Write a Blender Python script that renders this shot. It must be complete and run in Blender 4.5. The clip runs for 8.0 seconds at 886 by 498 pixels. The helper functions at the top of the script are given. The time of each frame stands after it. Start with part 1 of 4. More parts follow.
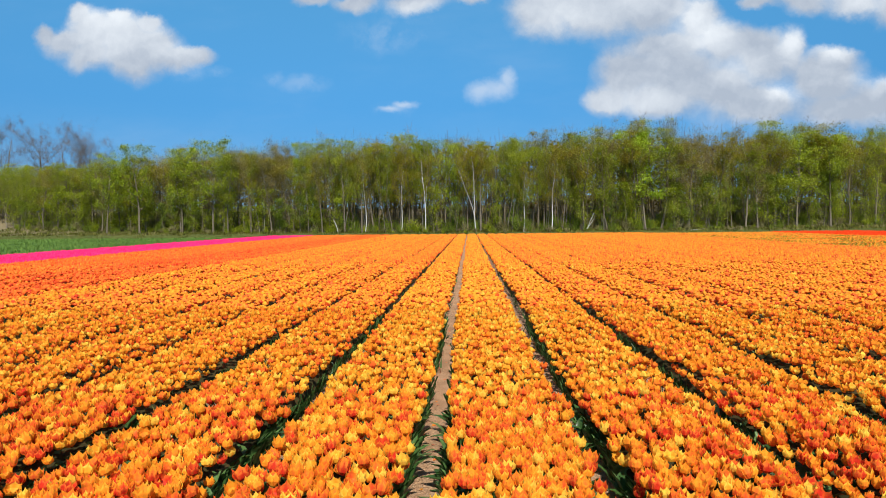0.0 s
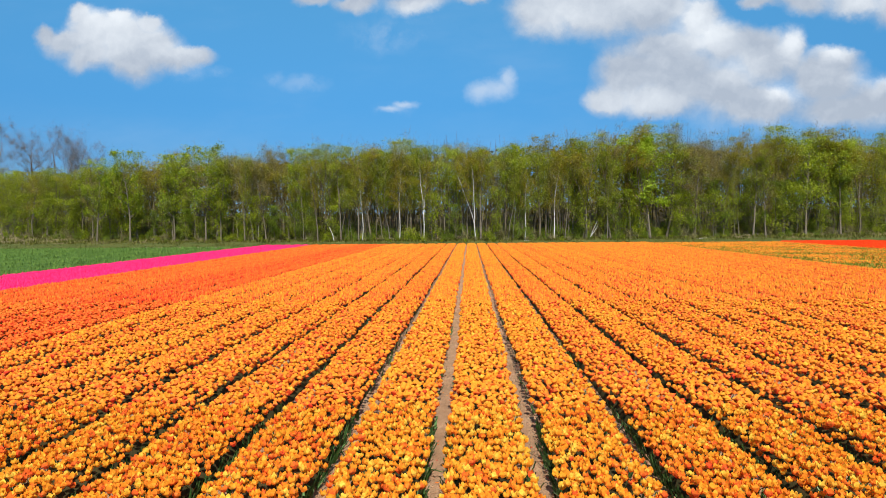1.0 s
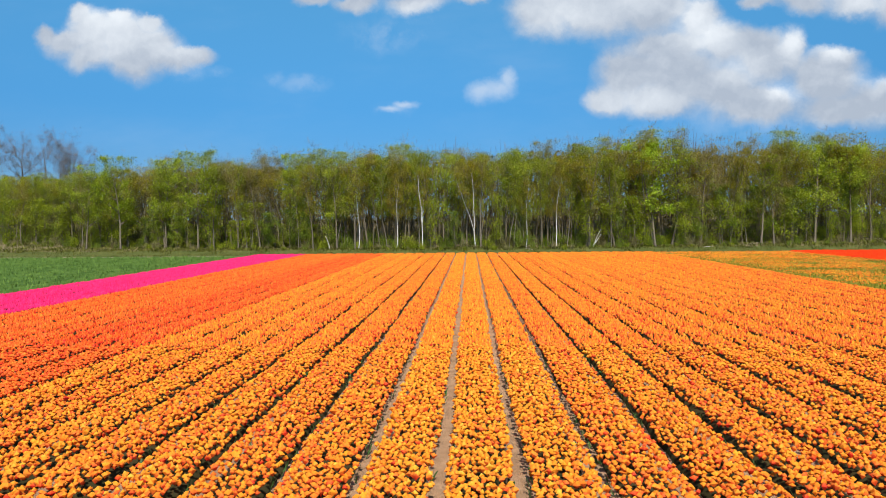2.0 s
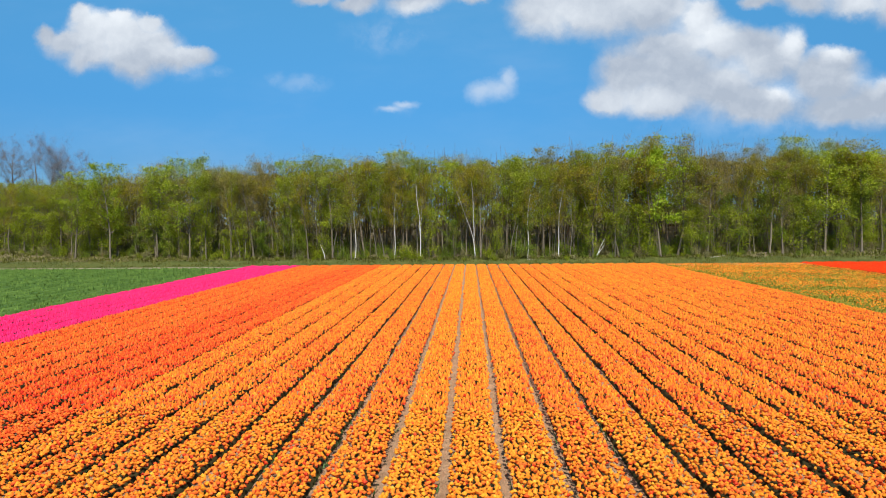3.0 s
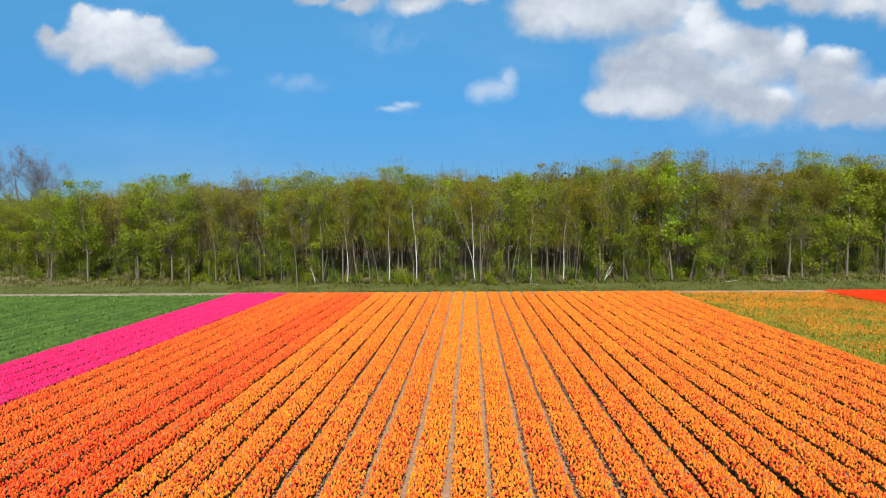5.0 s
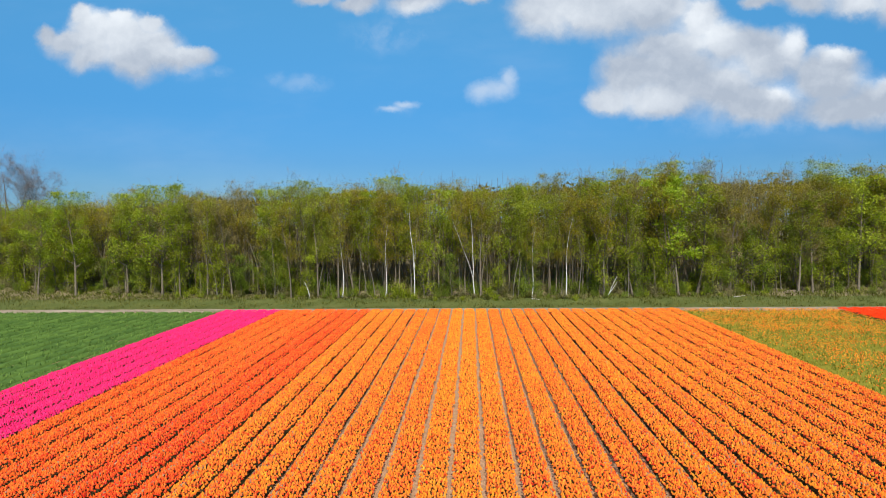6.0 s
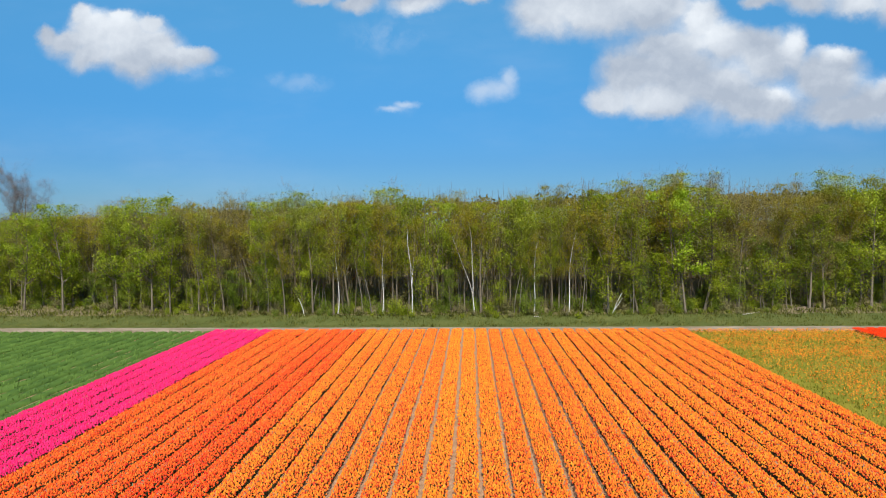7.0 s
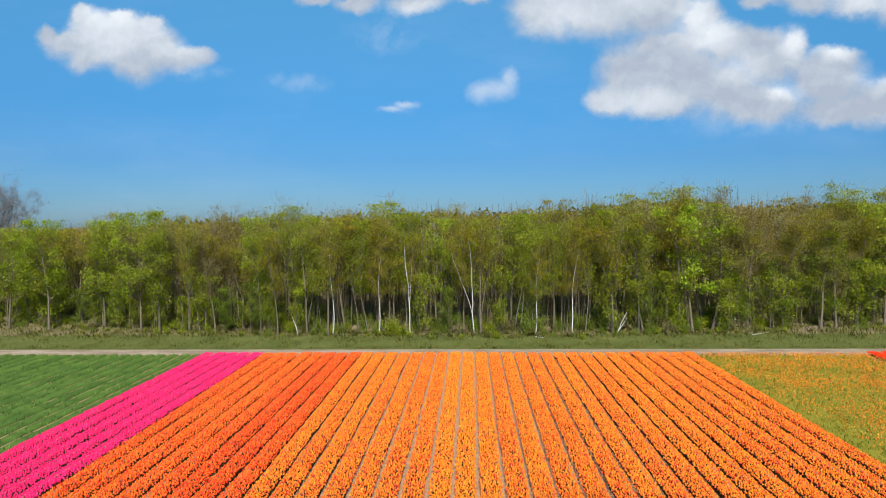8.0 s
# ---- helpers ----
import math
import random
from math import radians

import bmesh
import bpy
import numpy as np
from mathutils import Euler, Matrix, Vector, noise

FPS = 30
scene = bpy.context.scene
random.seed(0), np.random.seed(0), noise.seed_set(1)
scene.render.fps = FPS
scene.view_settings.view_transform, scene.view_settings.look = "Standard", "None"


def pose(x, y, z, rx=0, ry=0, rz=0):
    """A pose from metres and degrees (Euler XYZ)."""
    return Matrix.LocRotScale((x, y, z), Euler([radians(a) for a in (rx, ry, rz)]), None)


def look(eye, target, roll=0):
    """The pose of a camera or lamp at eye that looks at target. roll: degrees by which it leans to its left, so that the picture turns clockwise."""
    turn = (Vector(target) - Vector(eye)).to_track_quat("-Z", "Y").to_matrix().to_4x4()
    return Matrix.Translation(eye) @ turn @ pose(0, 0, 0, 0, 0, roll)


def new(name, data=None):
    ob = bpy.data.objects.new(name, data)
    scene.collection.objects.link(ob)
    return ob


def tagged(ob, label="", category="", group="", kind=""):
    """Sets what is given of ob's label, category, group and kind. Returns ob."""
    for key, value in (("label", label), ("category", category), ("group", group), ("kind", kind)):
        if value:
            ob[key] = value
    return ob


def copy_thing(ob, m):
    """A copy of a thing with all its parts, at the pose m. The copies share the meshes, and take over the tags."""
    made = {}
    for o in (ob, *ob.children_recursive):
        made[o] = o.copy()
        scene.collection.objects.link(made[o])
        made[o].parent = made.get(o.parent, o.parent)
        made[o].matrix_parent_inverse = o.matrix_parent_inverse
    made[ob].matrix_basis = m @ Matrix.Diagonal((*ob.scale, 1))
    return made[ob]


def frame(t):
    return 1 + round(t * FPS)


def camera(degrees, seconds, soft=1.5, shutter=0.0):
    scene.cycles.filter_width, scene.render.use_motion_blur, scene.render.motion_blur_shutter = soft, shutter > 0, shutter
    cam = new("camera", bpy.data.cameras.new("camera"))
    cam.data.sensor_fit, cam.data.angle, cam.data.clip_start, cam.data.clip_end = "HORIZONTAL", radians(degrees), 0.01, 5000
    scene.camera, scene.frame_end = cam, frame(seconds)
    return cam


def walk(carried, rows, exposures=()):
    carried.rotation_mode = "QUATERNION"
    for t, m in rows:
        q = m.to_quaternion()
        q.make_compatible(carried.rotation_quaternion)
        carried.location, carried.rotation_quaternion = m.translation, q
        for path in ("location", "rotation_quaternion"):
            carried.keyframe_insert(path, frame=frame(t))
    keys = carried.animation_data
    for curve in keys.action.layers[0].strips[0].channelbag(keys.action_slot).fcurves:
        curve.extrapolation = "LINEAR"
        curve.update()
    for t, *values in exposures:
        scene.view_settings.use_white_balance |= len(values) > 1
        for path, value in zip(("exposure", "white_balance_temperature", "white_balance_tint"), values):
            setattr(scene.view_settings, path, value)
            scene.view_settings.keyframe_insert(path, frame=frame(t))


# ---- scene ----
# World: rows of tulips run along +y, x to the right, the soil lies at z = 0.
cam = camera(68, 8.0, soft=1.0)

ROLL = -0.55


def flight(t, x, y, z, vx):
    """A pose of the drone: level flight, nose a little left of the rows and tilted slightly down."""
    f = 784 / math.tan(radians(34))
    return t, look((x, y, z), (x - (vx - 784) / f * 100, y + 100, z - 47.5 / f * 100), ROLL)


ROWS = [
    (0.0, -0.35, 0.00, 2.32, 831.0), (0.5, -0.30, 1.58, 3.03, 831.2), (1.0, -0.25, 3.17, 3.65, 831.4), (1.5, -0.21, 4.75, 4.24, 831.5),
    (3.0, -0.06, 9.51, 6.35, 832.0), (3.5, -0.01, 11.09, 7.10, 832.2), (4.0, 0.03, 12.68, 7.88, 832.4), (4.5, 0.08, 14.27, 8.68, 832.6),
    (6.0, 0.23, 19.02, 11.32, 833.1), (6.5, 0.27, 20.61, 12.29, 833.3), (7.0, 0.32, 22.19, 13.30, 833.5), (7.5, 0.37, 23.77, 14.37, 833.6),
    (8.0, 0.42, 25.36, 15.50, 833.8),
]
walk(cam, [flight(*r) for r in ROWS])
scene.view_settings.exposure = 0.5

# ---- sky, clouds and sun ----
SUN_ELEVATION, SUN_AZIMUTH = 46.0, 173.0      # degrees; azimuth clockwise from +y: behind the drone, a little to the right

world = bpy.data.worlds.new("spring_sky")
world.use_nodes = True
scene.world = world


class Nodes:
    """Short hand for building node trees."""

    def __init__(self, tree):
        self.tree = tree

    def node(self, kind):
        return self.tree.nodes.new(kind)

    def put(self, socket, value):
        if isinstance(value, bpy.types.NodeSocket):
            self.tree.links.new(value, socket)
        elif isinstance(value, (tuple, list)) and len(value) == 3 and socket.type == "RGBA":
            socket.default_value = (*value, 1.0)
        else:
            socket.default_value = value

    def math(self, op, a, b=0.0, clamp=False):
        n = self.node("ShaderNodeMath")
        n.operation, n.use_clamp = op, clamp
        self.put(n.inputs[0], a)
        self.put(n.inputs[1], b)
        return n.outputs[0]

    def vmath(self, op, a, b=(0, 0, 0)):
        n = self.node("ShaderNodeVectorMath")
        n.operation = op
        self.put(n.inputs[0], a)
        if op == "SCALE":
            self.put(n.inputs[3], b)
        else:
            self.put(n.inputs[1], b)
        return n.outputs["Value"] if op in ("LENGTH", "DOT_PRODUCT") else n.outputs["Vector"]

    def smooth(self, x, lo, hi, to_lo=0.0, to_hi=1.0):
        n = self.node("ShaderNodeMapRange")
        n.interpolation_type = "SMOOTHSTEP"
        for k, v in enumerate((x, lo, hi, to_lo, to_hi)):
            self.put(n.inputs[k], v)
        return n.outputs[0]

    def noise(self, vector, scale, detail=4.0, rough=0.55, colour=False):
        n = self.node("ShaderNodeTexNoise")
        if vector is not None:
            self.put(n.inputs["Vector"], vector)
        n.inputs["Scale"].default_value = scale
        n.inputs["Detail"].default_value = detail
        n.inputs["Roughness"].default_value = rough
        return n.outputs["Color" if colour else 0]

    def mix(self, fac, a, b, blend="MIX"):
        n = self.node("ShaderNodeMix")
        n.data_type, n.blend_type = "RGBA", blend
        self.put(n.inputs[0], fac)
        self.put(n.inputs[6], a)
        self.put(n.inputs[7], b)
        return n.outputs[2]

    def ramp(self, fac, stops):
        n = self.node("ShaderNodeValToRGB")
        self.put(n.inputs[0], fac)
        e = n.color_ramp.elements
        while len(e) < len(stops):
            e.new(0.5)
        for el, (p, c) in zip(e, stops):
            el.position, el.color = p, (*c, 1.0)
        return n.outputs[0]


def build_world():
    nt = world.node_tree
    nt.nodes.clear()
    k = Nodes(nt)
    sky = k.node("ShaderNodeTexSky")
    sky.sky_type, sky.sun_disc = "NISHITA", False
    sky.sun_elevation, sky.sun_rotation = radians(SUN_ELEVATION), radians(SUN_AZIMUTH)
    sky.altitude, sky.air_density, sky.dust_density, sky.ozone_density = 0.0, 1.0, 0.3, 3.0
    way = k.node("ShaderNodeTexCoord").outputs["Generated"]
    sep = k.node("ShaderNodeSeparateXYZ")
    k.put(sep.inputs[0], way)
    clear = k.ramp(sep.outputs[2], SKY_TINT)
    blue = k.vmath("SCALE", k.mix(1.0, sky.outputs[0], clear, "MULTIPLY"), 0.15)
    ahead = k.math("MAXIMUM", sep.outputs[1], 0.05)
    u = k.math("DIVIDE", sep.outputs[0], ahead)
    v = k.math("DIVIDE", sep.outputs[2], ahead)
    comb = k.node("ShaderNodeCombineXYZ")
    k.put(comb.inputs[0], u)
    k.put(comb.inputs[1], v)
    flat = comb.outputs[0]
    warp = k.vmath("SUBTRACT", k.noise(flat, 8.0, 3.0, 0.55, True), (0.5, 0.5, 0.5))
    warp2 = k.vmath("SUBTRACT", k.noise(flat, 30.0, 6.0, 0.62, True), (0.5, 0.5, 0.5))
    bent = k.vmath("ADD", k.vmath("ADD", flat, k.vmath("SCALE", warp, 0.03)), k.vmath("SCALE", warp2, 0.026))

    def puffs(rows):
        """How deep a direction lies in a heap of puffs, each with a crisp top and a longer, softer foot."""
        field = None
        for pu, pv, ru, *rv in rows:
            d = k.vmath("SUBTRACT", bent, (pu, pv, 0))
            over = k.vmath("MULTIPLY", k.vmath("MAXIMUM", d, (-9, 0, 0)), (1 / ru, 1 / rv[0], 0))
            under = k.vmath("MULTIPLY", k.vmath("MINIMUM", d, (9, 0, 0)), (0, 1 / rv[-1], 0))
            one = k.math("SUBTRACT", 1.0, k.vmath("LENGTH", k.vmath("ADD", over, under)))
            field = one if field is None else blend(field, one)
        return field

    def blend(a, b):
        n = k.node("ShaderNodeMath")
        n.operation = "SMOOTH_MAX"
        for socket, value in zip(n.inputs, (a, b, 0.35)):
            k.put(socket, value)
        return n.outputs[0]

    front = k.smooth(sep.outputs[1], 0.05, 0.3)
    body = puffs(CLOUD_WEST)
    for heap, thin in ((CLOUD_TOP, 0.1), (CLOUD_EAST, 0.0), (CLOUD_HIGH, 0.1)):
        body = k.math("MAXIMUM", body, k.math("SUBTRACT", puffs(heap), thin))
    grain = k.noise(bent, 16.0, 8.0, 0.6)
    billow = k.math("SUBTRACT", grain, k.noise(k.vmath("ADD", bent, (-0.004, 0.011, 0)), 16.0, 8.0, 0.6))
    cover = k.smooth(k.math("ADD", body, k.math("MULTIPLY", k.math("SUBTRACT", grain, 0.5), 0.5)), 0.05, 0.62)
    cover = k.math("MULTIPLY", k.math("MULTIPLY", cover, front), 0.96)
    veil = k.math("MULTIPLY", k.math("MULTIPLY", k.smooth(puffs(WISPS), 0.0, 0.9), k.smooth(grain, 0.35, 0.65)), 0.3)
    tuft = k.smooth(k.math("ADD", puffs(CLOUD_SMALL), k.math("MULTIPLY", k.math("SUBTRACT", grain, 0.5), 0.6)), 0.0, 0.95, 0.0, 0.58)
    veil = k.math("MAXIMUM", k.math("MULTIPLY", veil, 0.75), tuft)
    haze = k.smooth(k.noise(k.vmath("MULTIPLY", flat, (0.35, 1.0, 1.0)), 6.0, 5.0, 0.6), 0.45, 0.8, 0.0, 0.10)
    blue = k.mix(k.math("MULTIPLY", k.math("MAXIMUM", veil, haze), front), blue, (0.50, 0.56, 0.64))
    lit = k.smooth(puffs(BRIGHT), -0.7, 1.0)
    bright = k.math("ADD", k.math("MULTIPLY", lit, 0.5), k.math("MULTIPLY", billow, 0.9))
    bright = k.math("ADD", bright, k.math("MULTIPLY", k.math("SUBTRACT", k.noise(bent, 4.0, 4.0, 0.5), 0.38), 0.55))
    bright = k.math("ADD", bright, k.math("MULTIPLY", k.smooth(puffs(PEAKS), -0.4, 0.9), 0.36), True)
    white = k.mix(bright, (0.325, 0.37, 0.44), (0.645, 0.68, 0.715))
    out = k.mix(cover, blue, white)
    bg = k.node("ShaderNodeBackground")
    k.put(bg.inputs[0], out)
    bg.inputs[1].default_value = 1.0
    end = k.node("ShaderNodeOutputWorld")
    nt.links.new(bg.outputs[0], end.inputs[0])


# The clear northern sky deepens quickly above the horizon.
SKY_TINT = [(0.0, (0.150, 0.245, 0.405)), (0.09, (0.130, 0.278, 0.444)), (0.17, (0.147, 0.368, 0.520)), (0.33, (0.27, 0.61, 0.69)), (0.7, (0.50, 0.70, 0.76))]
# Clouds by direction: sideways and upwards per unit ahead, half width, half height above and below.
CLOUD_WEST = [
    (-0.578, 0.305, 0.057, 0.043, 0.069), (-0.531, 0.296, 0.060, 0.041, 0.082), (-0.484, 0.280, 0.060, 0.038, 0.065), (-0.621, 0.290, 0.057, 0.021, 0.040),
    (-0.428, 0.265, 0.057, 0.015, 0.029), (-0.654, 0.295, 0.024, 0.021, 0.022), (-0.509, 0.264, 0.057, 0.034, 0.065), (-0.596, 0.329, 0.026, 0.022, 0.034),
    (-0.538, 0.321, 0.028, 0.017, 0.026), (-0.488, 0.309, 0.031, 0.017, 0.026), (-0.587, 0.269, 0.057, 0.026, 0.039), (-0.458, 0.260, 0.052, 0.022, 0.034),
]
CLOUD_TOP = [
    (-0.234, 0.341, 0.052, 0.013, 0.019), (-0.165, 0.336, 0.052, 0.013, 0.030), (-0.079, 0.333, 0.073, 0.017, 0.034), (0.007, 0.339, 0.047, 0.013, 0.021),
]
CLOUD_EAST = [
    (0.110, 0.319, 0.072, 0.040, 0.060), (0.188, 0.324, 0.103, 0.036, 0.069), (0.274, 0.319, 0.086, 0.033, 0.069), (0.341, 0.297, 0.048, 0.043, 0.060),
    (0.375, 0.262, 0.060, 0.041, 0.060), (0.244, 0.224, 0.077, 0.052, 0.069), (0.308, 0.224, 0.095, 0.047, 0.077), (0.209, 0.178, 0.055, 0.034, 0.029),
    (0.282, 0.178, 0.095, 0.036, 0.036), (0.368, 0.197, 0.095, 0.055, 0.060), (0.437, 0.238, 0.069, 0.048, 0.077), (0.478, 0.248, 0.028, 0.050, 0.060),
    (0.523, 0.213, 0.082, 0.046, 0.077), (0.596, 0.174, 0.077, 0.043, 0.052), (0.539, 0.244, 0.047, 0.021, 0.052), (0.628, 0.185, 0.060, 0.036, 0.060),
    (0.429, 0.169, 0.103, 0.036, 0.038), (0.549, 0.160, 0.103, 0.033, 0.038), (0.299, 0.260, 0.095, 0.034, 0.043), (0.420, 0.261, 0.069, 0.026, 0.052),
]
CLOUD_HIGH = [
    (0.489, 0.321, 0.069, 0.029, 0.031), (0.566, 0.316, 0.072, 0.038, 0.034), (0.628, 0.307, 0.053, 0.052, 0.052), (0.637, 0.255, 0.026, 0.034, 0.034),
    (0.424, 0.317, 0.043, 0.017, 0.015),
]
CLOUD_SMALL = [
    (0.056, 0.218, 0.022, 0.024, 0.034), (0.024, 0.197, 0.043, 0.017, 0.024), (0.043, 0.201, 0.034, 0.022, 0.028), (-0.101, 0.176, 0.029, 0.010, 0.012),
    (-0.122, 0.168, 0.031, 0.010, 0.012),
]
WISPS = [
    (-0.116, 0.170, 0.043, 0.017, 0.017), (-0.290, 0.223, 0.022, 0.015, 0.019), (-0.247, 0.212, 0.052, 0.019, 0.022), (-0.382, 0.237, 0.029, 0.014, 0.017),
    (-0.432, 0.240, 0.052, 0.026, 0.026), (-0.114, 0.288, 0.103, 0.034, 0.043), (0.429, 0.141, 0.198, 0.026, 0.034), (0.274, 0.151, 0.060, 0.017, 0.017),
]
# Where the clouds catch the sun: sideways, upwards, half width, half height.
BRIGHT = [
    (-0.578, 0.331, 0.034, 0.026), (-0.535, 0.320, 0.033, 0.022), (-0.488, 0.302, 0.036, 0.022), (-0.557, 0.292, 0.082, 0.039),
    (-0.454, 0.272, 0.052, 0.017), (0.330, 0.301, 0.036, 0.041), (0.355, 0.273, 0.045, 0.036), (0.476, 0.264, 0.022, 0.033),
    (0.536, 0.249, 0.028, 0.014), (0.145, 0.316, 0.077, 0.030), (0.256, 0.329, 0.060, 0.022), (0.465, 0.183, 0.028, 0.017),
    (0.239, 0.178, 0.082, 0.017), (0.403, 0.223, 0.043, 0.024), (-0.079, 0.320, 0.056, 0.015), (0.046, 0.207, 0.028, 0.021),
    (0.575, 0.318, 0.047, 0.021), (0.601, 0.204, 0.034, 0.017),
]
PEAKS = [
    (-0.552, 0.320, 0.077, 0.026), (0.336, 0.303, 0.034, 0.038), (0.360, 0.271, 0.043, 0.031), (0.477, 0.267, 0.019, 0.028),
    (0.534, 0.253, 0.029, 0.012), (0.465, 0.184, 0.022, 0.014), (0.592, 0.206, 0.031, 0.012),
]
build_world()

sun = new("sun", bpy.data.lights.new("sun", "SUN"))
sun.data.energy, sun.data.angle, sun.data.color = 5.0, radians(0.53), (1.0, 0.95, 0.87)
_a, _e = radians(SUN_AZIMUTH), radians(SUN_ELEVATION)
sun.matrix_world = look((0, 0, 60), (-60 * math.sin(_a) * math.cos(_e), -60 * math.cos(_a) * math.cos(_e), 60 - 60 * math.sin(_e)))

# ---- materials ----


def material(name):
    m = bpy.data.materials.new(name)
    m.use_nodes = True
    m.node_tree.nodes.clear()
    k = Nodes(m.node_tree)
    k.end = k.node("ShaderNodeOutputMaterial")
    return m, k


def attribute(k, name):
    n = k.node("ShaderNodeAttribute")
    n.attribute_name = name
    return n.outputs["Fac"]


def object_random(k):
    return k.node("ShaderNodeObjectInfo").outputs["Random"]


def place(k):
    return k.node("ShaderNodeNewGeometry").outputs["Position"]


def principled(k, colour, rough, bump=None, strength=0.3, distance=0.02, spec=0.3):
    p = k.node("ShaderNodeBsdfPrincipled")
    k.put(p.inputs["Base Color"], colour)
    k.put(p.inputs["Roughness"], rough)
    p.inputs["Specular IOR Level"].default_value = spec
    if bump is not None:
        b = k.node("ShaderNodeBump")
        b.inputs["Strength"].default_value, b.inputs["Distance"].default_value = strength, distance
        k.put(b.inputs["Height"], bump)
        k.put(p.inputs["Normal"], b.outputs[0])
    return p.outputs[0]


def leafy(name, stops, rough=0.5, through_light=0.35, patch=0.12, spread=0.25, tips=0.0, gloss=0.25):
    """Petals and leaves: colour by the piece's own tint, softly patched over the place; part of the light shines through."""
    m, k = material(name)
    t = k.math("ADD", attribute(k, "tint"), k.math("MULTIPLY", k.math("SUBTRACT", object_random(k), 0.5), spread))
    big = k.math("SUBTRACT", k.noise(place(k), 0.35, 3.0), 0.5)
    fine = k.math("SUBTRACT", k.noise(place(k), 45.0, 2.0), 0.5)
    t = k.math("ADD", t, k.math("MULTIPLY", big, patch * 4))
    t = k.math("ADD", t, k.math("MULTIPLY", fine, 0.25))
    if tips:
        t = k.math("ADD", t, k.math("MULTIPLY", k.math("SUBTRACT", attribute(k, "along"), 0.5), tips))
    colour = k.ramp(t, stops)
    front = principled(k, colour, rough, spec=gloss)
    back = k.node("ShaderNodeBsdfTranslucent")
    k.put(back.inputs[0], colour)
    mix = k.node("ShaderNodeMixShader")
    mix.inputs[0].default_value = through_light
    k.put(mix.inputs[1], front)
    k.put(mix.inputs[2], back.outputs[0])
    k.put(k.end.inputs[0], mix.outputs[0])
    return m


def bark(name, dark, light, scale=6.0, blotch=None):
    m, k = material(name)
    pos = place(k)
    stretch = k.vmath("MULTIPLY", pos, (1.0, 1.0, 0.18))
    n = k.noise(stretch, scale * 3, 5.0, 0.65)
    colour = k.mix(k.smooth(n, 0.3, 0.7), dark, light)
    colour = k.mix(k.math("MULTIPLY", k.math("SUBTRACT", object_random(k), 0.3), 0.5, True), colour, dark)
    if blotch:
        band = k.noise(k.vmath("MULTIPLY", pos, (1.0, 1.0, 3.5)), 2.2, 3.0)
        colour = k.mix(k.smooth(band, 0.58, 0.68), colour, blotch)
    k.put(k.end.inputs[0], principled(k, colour, 0.85, n, 0.6, 0.03, 0.15))
    return m


def earth(name, stops, scale, rough=0.95, bump=0.5, distance=0.03, stretch=(1, 1, 1)):
    m, k = material(name)
    pos = k.vmath("MULTIPLY", place(k), stretch)
    coarse = k.noise(pos, scale, 5.0, 0.6)
    fine = k.noise(pos, scale * 14, 4.0, 0.65)
    mixed = k.math("ADD", k.math("MULTIPLY", coarse, 0.6), k.math("MULTIPLY", fine, 0.4))
    k.put(k.end.inputs[0], principled(k, k.ramp(mixed, stops), rough, fine, bump, distance, 0.15))
    return m


# Tips: the petals' own gradient, strengthened so low parts also read as shade.
M_ORANGE = leafy("orange_petal", [(0.0, (0.589, 0.033, 0.013)), (0.22, (0.777, 0.135, 0.025)), (0.5, (0.830, 0.261, 0.021)), (0.78, (0.848, 0.359, 0.025)), (1.0, (0.857, 0.531, 0.063))], 0.55, 0.30, 0.05, 0.08, 0.62, gloss=0.10)
M_FLAME = leafy("flame_orange_petal", [(0.0, (0.620, 0.023, 0.012)), (0.35, (0.808, 0.105, 0.018)), (0.65, (0.850, 0.190, 0.024)), (1.0, (0.870, 0.320, 0.030))], 0.55, 0.30, 0.05, 0.08, 0.75, gloss=0.10)
M_PINK = leafy("pink_petal", [(0.0, (0.790, 0.013, 0.100)), (0.5, (0.893, 0.027, 0.170)), (1.0, (0.912, 0.072, 0.260))], 0.55, 0.30, 0.06, 0.08, 0.45, gloss=0.10)
M_RED = leafy("red_petal", [(0.0, (0.740, 0.024, 0.004)), (0.6, (0.880, 0.060, 0.005)), (1.0, (0.920, 0.128, 0.006))], 0.55, 0.30, 0.06, 0.08, 0.35, gloss=0.10)
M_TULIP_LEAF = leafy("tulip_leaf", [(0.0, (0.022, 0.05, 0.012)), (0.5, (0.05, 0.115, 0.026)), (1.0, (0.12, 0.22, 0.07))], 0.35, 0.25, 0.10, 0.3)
# Brown of stems and spent petals, darkened for the shade under the blooms.
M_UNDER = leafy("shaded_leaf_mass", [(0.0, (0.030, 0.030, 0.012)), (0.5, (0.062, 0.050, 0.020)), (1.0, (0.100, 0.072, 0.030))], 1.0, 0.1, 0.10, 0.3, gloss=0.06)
M_FIELD_LEAF = leafy("field_leaf", [(0.0, (0.069, 0.129, 0.026)), (0.5, (0.112, 0.190, 0.036)), (1.0, (0.156, 0.246, 0.050))], 0.75, 0.2, 0.10, 0.3, gloss=0.06)
M_PICKED_LEAF = leafy("picked_leaf", [(0.0, (0.08, 0.105, 0.012)), (0.5, (0.18, 0.19, 0.02)), (1.0, (0.33, 0.27, 0.035))], 0.8, 0.25, 0.12, 0.3, gloss=0.06)
M_FRESH = leafy("fresh_green_leaf", [(0.0, (0.157, 0.200, 0.011)), (0.5, (0.265, 0.318, 0.017)), (1.0, (0.412, 0.461, 0.045))], 0.6, 0.48, 0.06, 0.4, gloss=0.06)
